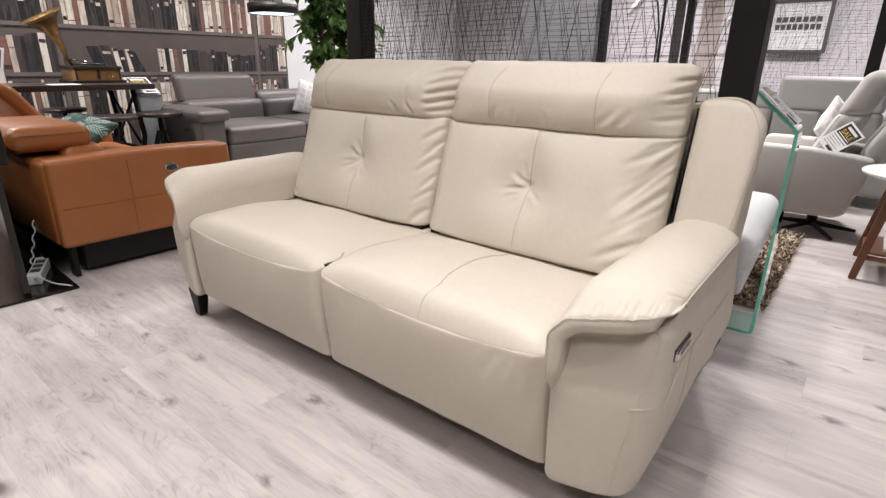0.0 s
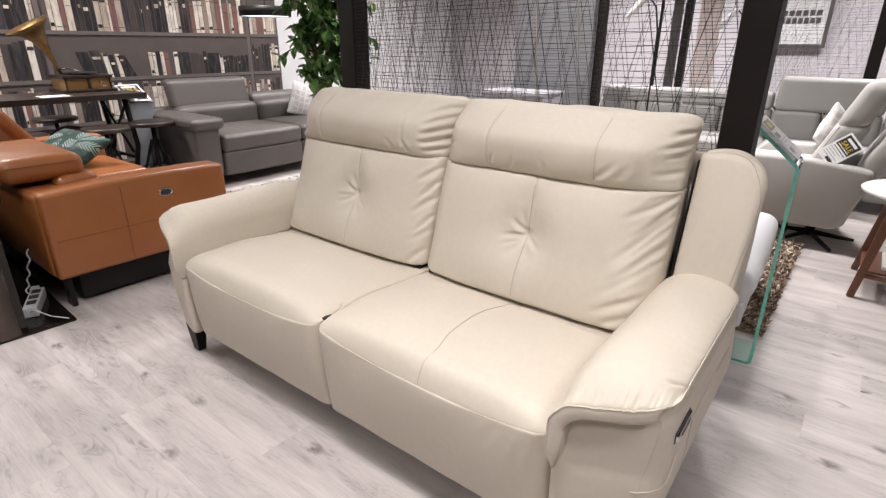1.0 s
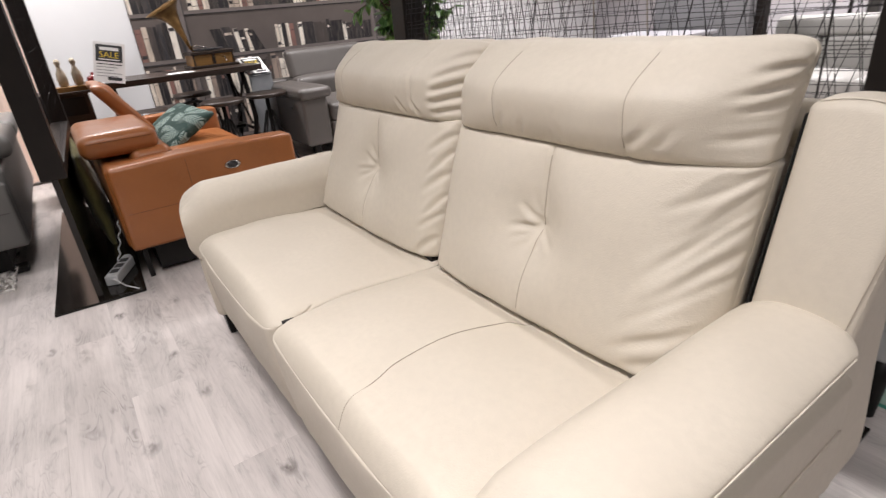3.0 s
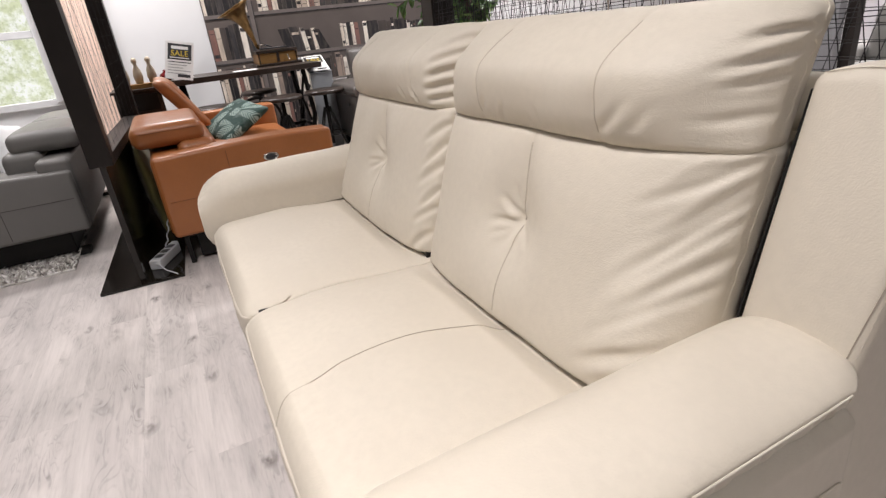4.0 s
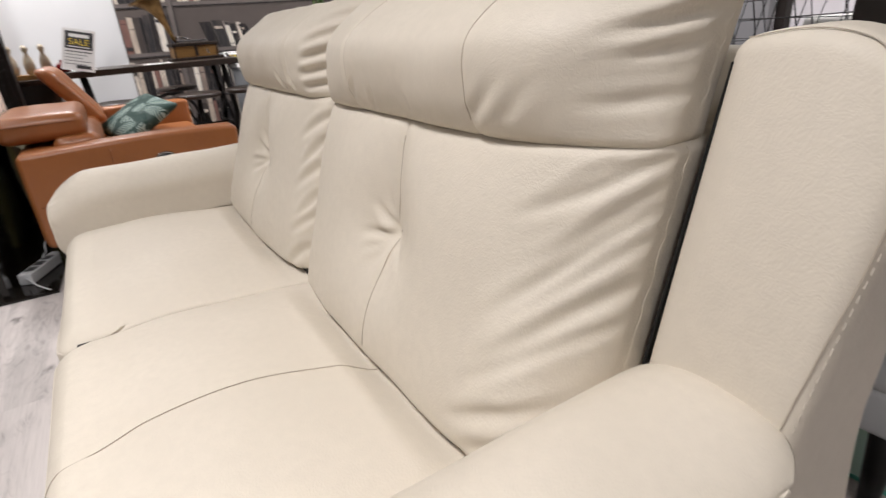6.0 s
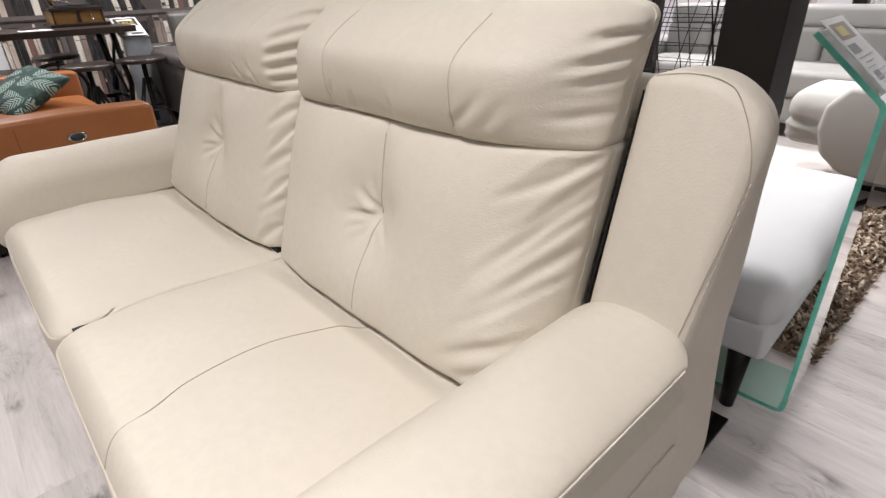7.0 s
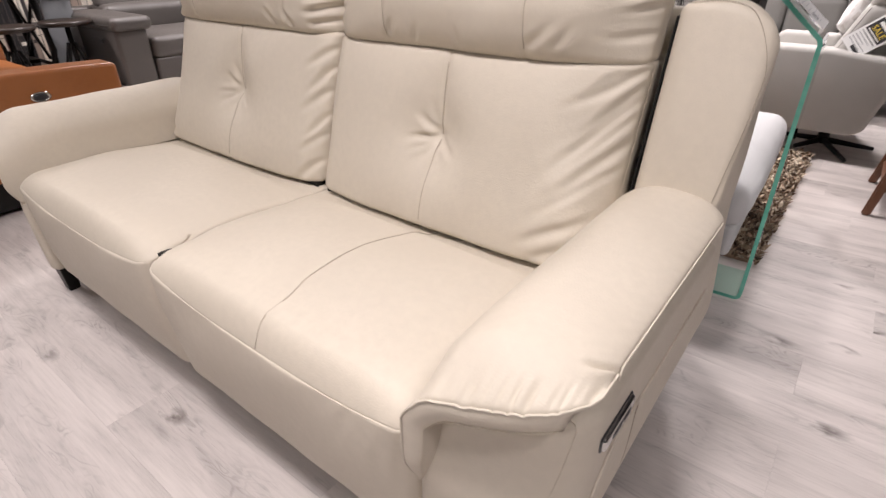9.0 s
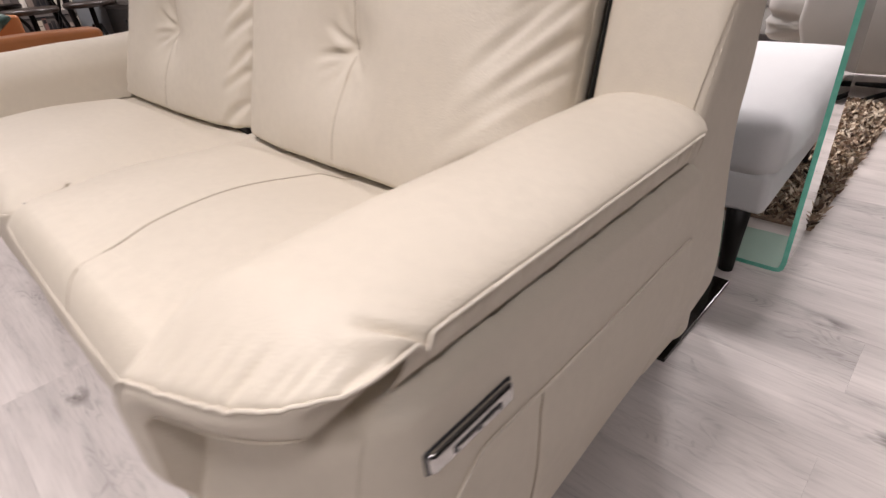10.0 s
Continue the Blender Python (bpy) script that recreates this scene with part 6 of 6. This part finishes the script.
for sx in (-1, 1):
    for sy in (-1, 1):
        bm = bmesh.new()
        bmesh.ops.create_cube(bm, size=1)
        for vv in bm.verts:
            up = vv.co.z > 0
            k = 0.15 if up else 0.235
            vv.co = Vector((sx * k + vv.co.x * (0.045 if up else 0.034), sy * k + vv.co.y * (0.045 if up else 0.034), 0.528 if up else 0.0))
        bmesh.ops.bevel(bm, geom=bm.edges[:], offset=0.006, segments=2, affect="EDGES")
        part("leg", bm, WALNUT, side, smooth=False)
for a, b in (((-0.21, -0.21), (0.21, -0.21)), ((0.21, -0.21), (0.21, 0.21)), ((0.21, 0.21), (-0.21, 0.21)), ((-0.21, 0.21), (-0.21, -0.21))):
    tube_part("stretcher", [(*a, 0.12), (*b, 0.12)], 0.014, WALNUT, side, sides=8)
block("shelf", (-0.2, -0.2, 0.134), (0.2, 0.2, 0.146), WALNUT, side, 0.003)
mag = block("magazine", (1.41, 1.99, 0.147), (1.63, 2.27, 0.165), PAPER, None, 0.002)
tagged(mag, "white glossy magazine lying on the side table shelf", "magazine")

# ---- corner sofa and what shows behind the string screen ----
corner = thing("corner_sofa", "pale grey leather corner sofa with tall headrests", "sofa")
soft_part("base", (-1.15, 3.75, 0.10), (2.1, 4.55, 0.30), 0.03, 0.15, None, STONE, corner)


def lift(P):
    P = P.copy()
    P[:, 1] += 0.25 * (P[:, 2] - 0.7)
    return P


for k in range(4):
    x0 = -1.12 + k * 0.80
    soft_part("seat_cushion", (x0, 3.72, 0.29), (x0 + 0.79, 4.40, 0.46), 0.045, 0.05, puffy(0.012, k), STONE, corner)
    for xa, xb in ((x0, x0 + 0.375), (x0 + 0.38, x0 + 0.795)):
        soft_part("back_cushion", (xa, 4.20, 0.42), (xb, 4.48, 0.71), 0.05, 0.05, None, STONE, corner)
    # the headrests of the first two seats are folded down
    soft_part("headrest", (x0 + 0.01, 4.20, 0.70), (x0 + 0.79, 4.34, 0.985 if k > 1 else 0.85), 0.04, 0.04, lift, STONE, corner)
soft_part("arm", (-1.32, 3.75, 0.12), (-1.12, 4.52, 0.58), 0.05, 0.06, None, STONE, corner)
for x in (-1.05, 0.5, 1.95):
    for y in (3.85, 4.45):
        block("leg", (x - 0.03, y - 0.03, 0), (x + 0.03, y + 0.03, 0.105), BLACK, corner, 0.004)

tagged(block("divider_panel", (-1.78, 3.52, 0), (-0.98, 3.60, 2.5), GREYPAINT, None, 0.004), "tall plain grey painted divider panel", "panel")
wc = thing("white_sideboard", "low white sideboard in front of the grey divider panel", "sideboard")
block("body", (-1.85, 3.02, 0.08), (-1.18, 3.42, 0.80), SIDEGREY, wc, 0.006)
block("top", (-1.87, 3.00, 0.80), (-1.16, 3.44, 0.825), SIDEGREY, wc, 0.004)
block("plinth", (-1.82, 3.05, 0.0), (-1.21, 3.40, 0.08), BLACK, wc, 0.004)
tagged(block("display_post", (-0.99, 3.62, 0), (-0.92, 3.70, 2.6), ESPRESSO, None, 0.003), "slim dark steel display post", "post")
tagged(block("display_post", (-0.52, 4.66, 0), (-0.45, 4.73, 2.6), ESPRESSO, None, 0.003), "slim dark steel display post beside the corner sofa", "post")
tagged(block("grey_pillar", (-0.64, 4.68, 0), (-0.56, 4.76, 2.6), SIGNGREY, None, 0.004), "slim grey painted display pillar", "pillar")
tagged(block("display_post", (-0.76, 4.66, 0), (-0.735, 4.685, 2.6), ESPRESSO, None, 0.002), "thin dark steel display rod", "post")
dv, df = [], []
for k in range(49):
    px = -0.41 + 0.22 * k / 48
    py = 4.80 + 0.014 * math.sin(k * 0.9) + 0.005 * math.sin(k * 2.1)
    dv += [(px, py, 0.0), (px, py, ROOM_H), (px, py + 0.004, 0.0), (px, py + 0.004, ROOM_H)]
for k in range(48):
    o = 4 * k
    df += [(o, o + 4, o + 5, o + 1), (o + 2, o + 3, o + 7, o + 6)]
tagged(mesh_part("blush_drape", dv, df, BLUSH), "pale blush fabric drape hanging among the displays", "drape")


def arc_lamp(x, y, top, label):
    """A slim stem that bends over into a slanted tubular head."""
    arc = thing("arc_lamp", label, "lamp", pose(x, y, 0), "arc lamps")
    lathe("foot", [(0.01, 0.0), (0.13, 0.0), (0.13, 0.012), (0.02, 0.02), (0.01, 0.02)], BLACK, arc)
    tube_part("stem", [(0, 0, 0.01), (0, 0, top - 0.26), (-0.035, 0, top - 0.08), (-0.11, 0, top)], 0.007, BLACK, arc, sides=8)
    tube_part("head", [(-0.105, 0, top + 0.004), (-0.13, 0, top - 0.02), (-0.20, 0, top - 0.10), (-0.25, 0, top - 0.16)], [0.014, 0.026, 0.026, 0.020], WHITEPLASTIC, arc, "glossy white lamp head", sides=12)


arc_lamp(-0.235, 3.0, 1.59, "slim arc floor lamp with a white tubular head")
arc_lamp(0.06, 4.72, 1.56, "slim arc floor lamp with a white head behind the corner sofa")

# ---- window and curtain on the west wall ----
win = tagged(new("window_1"), "white framed window with bright foliage outside", "window", kind="structure")
for y in (-1.44, -2.02, -2.60, -3.20):
    block("window_frame", (ROOM_X0 - 0.09, y - 0.035, 0.74), (ROOM_X0 + 0.03, y + 0.035, 2.50), WHITEPLASTIC, win, 0.004)
for z in (0.74, 1.32, 1.92, 2.50):
    block("window_frame", (ROOM_X0 - 0.08, -3.23, z - 0.03), (ROOM_X0 + 0.02, -1.41, z + 0.03), WHITEPLASTIC, win, 0.004)


def foliage_view():
    m = bpy.data.materials.new("bright_garden")
    nt, nodes, lk, p = links(m)
    v = coords(nt)
    n1 = noise_tex(nt, v, 6.5, 6, 0.7)
    n2 = noise_tex(nt, v, 24, 4, 0.7)
    c = mix_rgb(nt, ramp(nt, n1, 0.42, 0.60), (0.62, 0.66, 0.42), (0.98, 0.99, 0.95))
    c = mix_rgb(nt, ramp(nt, n2, 0.48, 0.72), c, (0.42, 0.46, 0.25))
    lk.new(c, p.inputs["Emission Color"])
    p.inputs["Emission Strength"].default_value = 0.95
    p.inputs["Base Color"].default_value = (0.1, 0.1, 0.1, 1)
    return m


tagged(block("backdrop", (ROOM_X0 - 0.5, -3.9, 0.2), (ROOM_X0 - 0.45, -0.8, 3.0), foliage_view(), None, 0.0), "bright blurred garden seen outside the window", "backdrop", kind="structure")
cv, cf = [], []
for k in range(61):
    y = -1.40 + 0.46 * k / 60
    x = ROOM_X0 + 0.06 + 0.005 * math.sin(k * 0.85) + 0.002 * math.sin(k * 2.3)
    cv += [(x, y, 0.03), (x, y, 2.62), (x + 0.003, y, 0.03), (x + 0.003, y, 2.62)]
for k in range(60):
    o = 4 * k
    cf += [(o, o + 4, o + 5, o + 1), (o + 2, o + 3, o + 7, o + 6)]
cur = mesh_part("curtain", cv, cf, PEACH)
tagged(cur, "pale peach pleated curtain hanging beside the window", "curtain")

# ---- power strip and cable on the base plate ----
ps = thing("power_strip", "white extension socket block with a coiled white cable", "power strip", pose(-1.868, -0.828, 0.012, 0, 0, -24))
soft_part("body", (-0.128, -0.030, 0.0), (0.128, 0.030, 0.052), 0.006, 0.02, None, WHITEPLASTIC, ps)
for k in range(3):
    block("socket", (-0.10 + k * 0.07, -0.020, 0.0515), (-0.055 + k * 0.07, 0.020, 0.0535), DARKPLASTIC, ps, 0.0)
soft_part("plug", (-0.185, -0.04, 0.0), (-0.140, 0.0, 0.045), 0.008, 0.02, None, WHITEPLASTIC, ps)
cable = [(-0.12 - 0.10 * t + 0.004 * math.sin(t * 34), -0.05 + 0.006 * math.cos(t * 29) + 0.05 * t, 0.03 + 0.27 * t ** 1.3) for t in np.linspace(0, 1, 60)]
tube_part("cable", cable, 0.004, WHITEPLASTIC, ps)
tube_part("cable", [(0.125, 0, 0.03), (0.16, 0.03, 0.045), (0.20, 0.09, 0.02), (0.24, 0.16, 0.012)], 0.003, WHITEPLASTIC, ps)


# ---- floor boards, laid last ----
def plank_mesh():
    L, W = 1.22, 0.197
    bm = bmesh.new()
    box(bm, (0.00015, 0.00015, -0.0045), (L - 0.00015, W - 0.00015, 0.0), 0.0)
    me = bpy.data.meshes.new("plank")
    bm.to_mesh(me)
    bm.free()
    me.materials.append(OAK)
    return me


plank = plank_mesh()
rest = []
rows0 = int(math.floor((ROOM_Y0 - 0.252) / 0.197))
rows1 = int(math.ceil((ROOM_Y1 - 0.252) / 0.197))
for r in range(rows0, rows1):
    y = 0.252 + r * 0.197
    shift = 1.239 + (0.0 if r % 2 else 0.61) + (0.0 if -3 < r < 3 else 0.16 * math.sin(r * 12.9898))
    k0 = int(math.floor((ROOM_X0 - shift) / 1.22))
    for k in range(k0, k0 + 12):
        x = shift + k * 1.22
        if x > ROOM_X1 or x + 1.22 < ROOM_X0:
            continue
        if x + 1.22 > ROOM_X1 + 0.11 or x < ROOM_X0 - 0.11 or y < ROOM_Y0 - 0.11 or y + 0.197 > ROOM_Y1 + 0.11:
            rest.append((x, y))
            continue
        near = -3.9 < x < 2.4 and -2.4 < y < 2.6
        if near:
            ob = new("plank", plank)
            ob.parent = floor
            ob.location = (x, y, 0)
        else:
            rest.append((x, y))
pieces = []
for x, y in rest:
    xa, xb = max(x + 0.00015, ROOM_X0 - 0.1), min(x + 1.21985, ROOM_X1 + 0.1)
    ya, yb = max(y + 0.00015, ROOM_Y0 - 0.1), min(y + 0.19685, ROOM_Y1 + 0.1)
    pieces.append(([(xa, ya, 0), (xb, ya, 0), (xb, yb, 0), (xa, yb, 0)], [(0, 1, 2, 3)]))
v, f = merge(pieces)
tagged(mesh_part("far_planks", v, f, OAK, floor, smooth=False), kind="stuff")
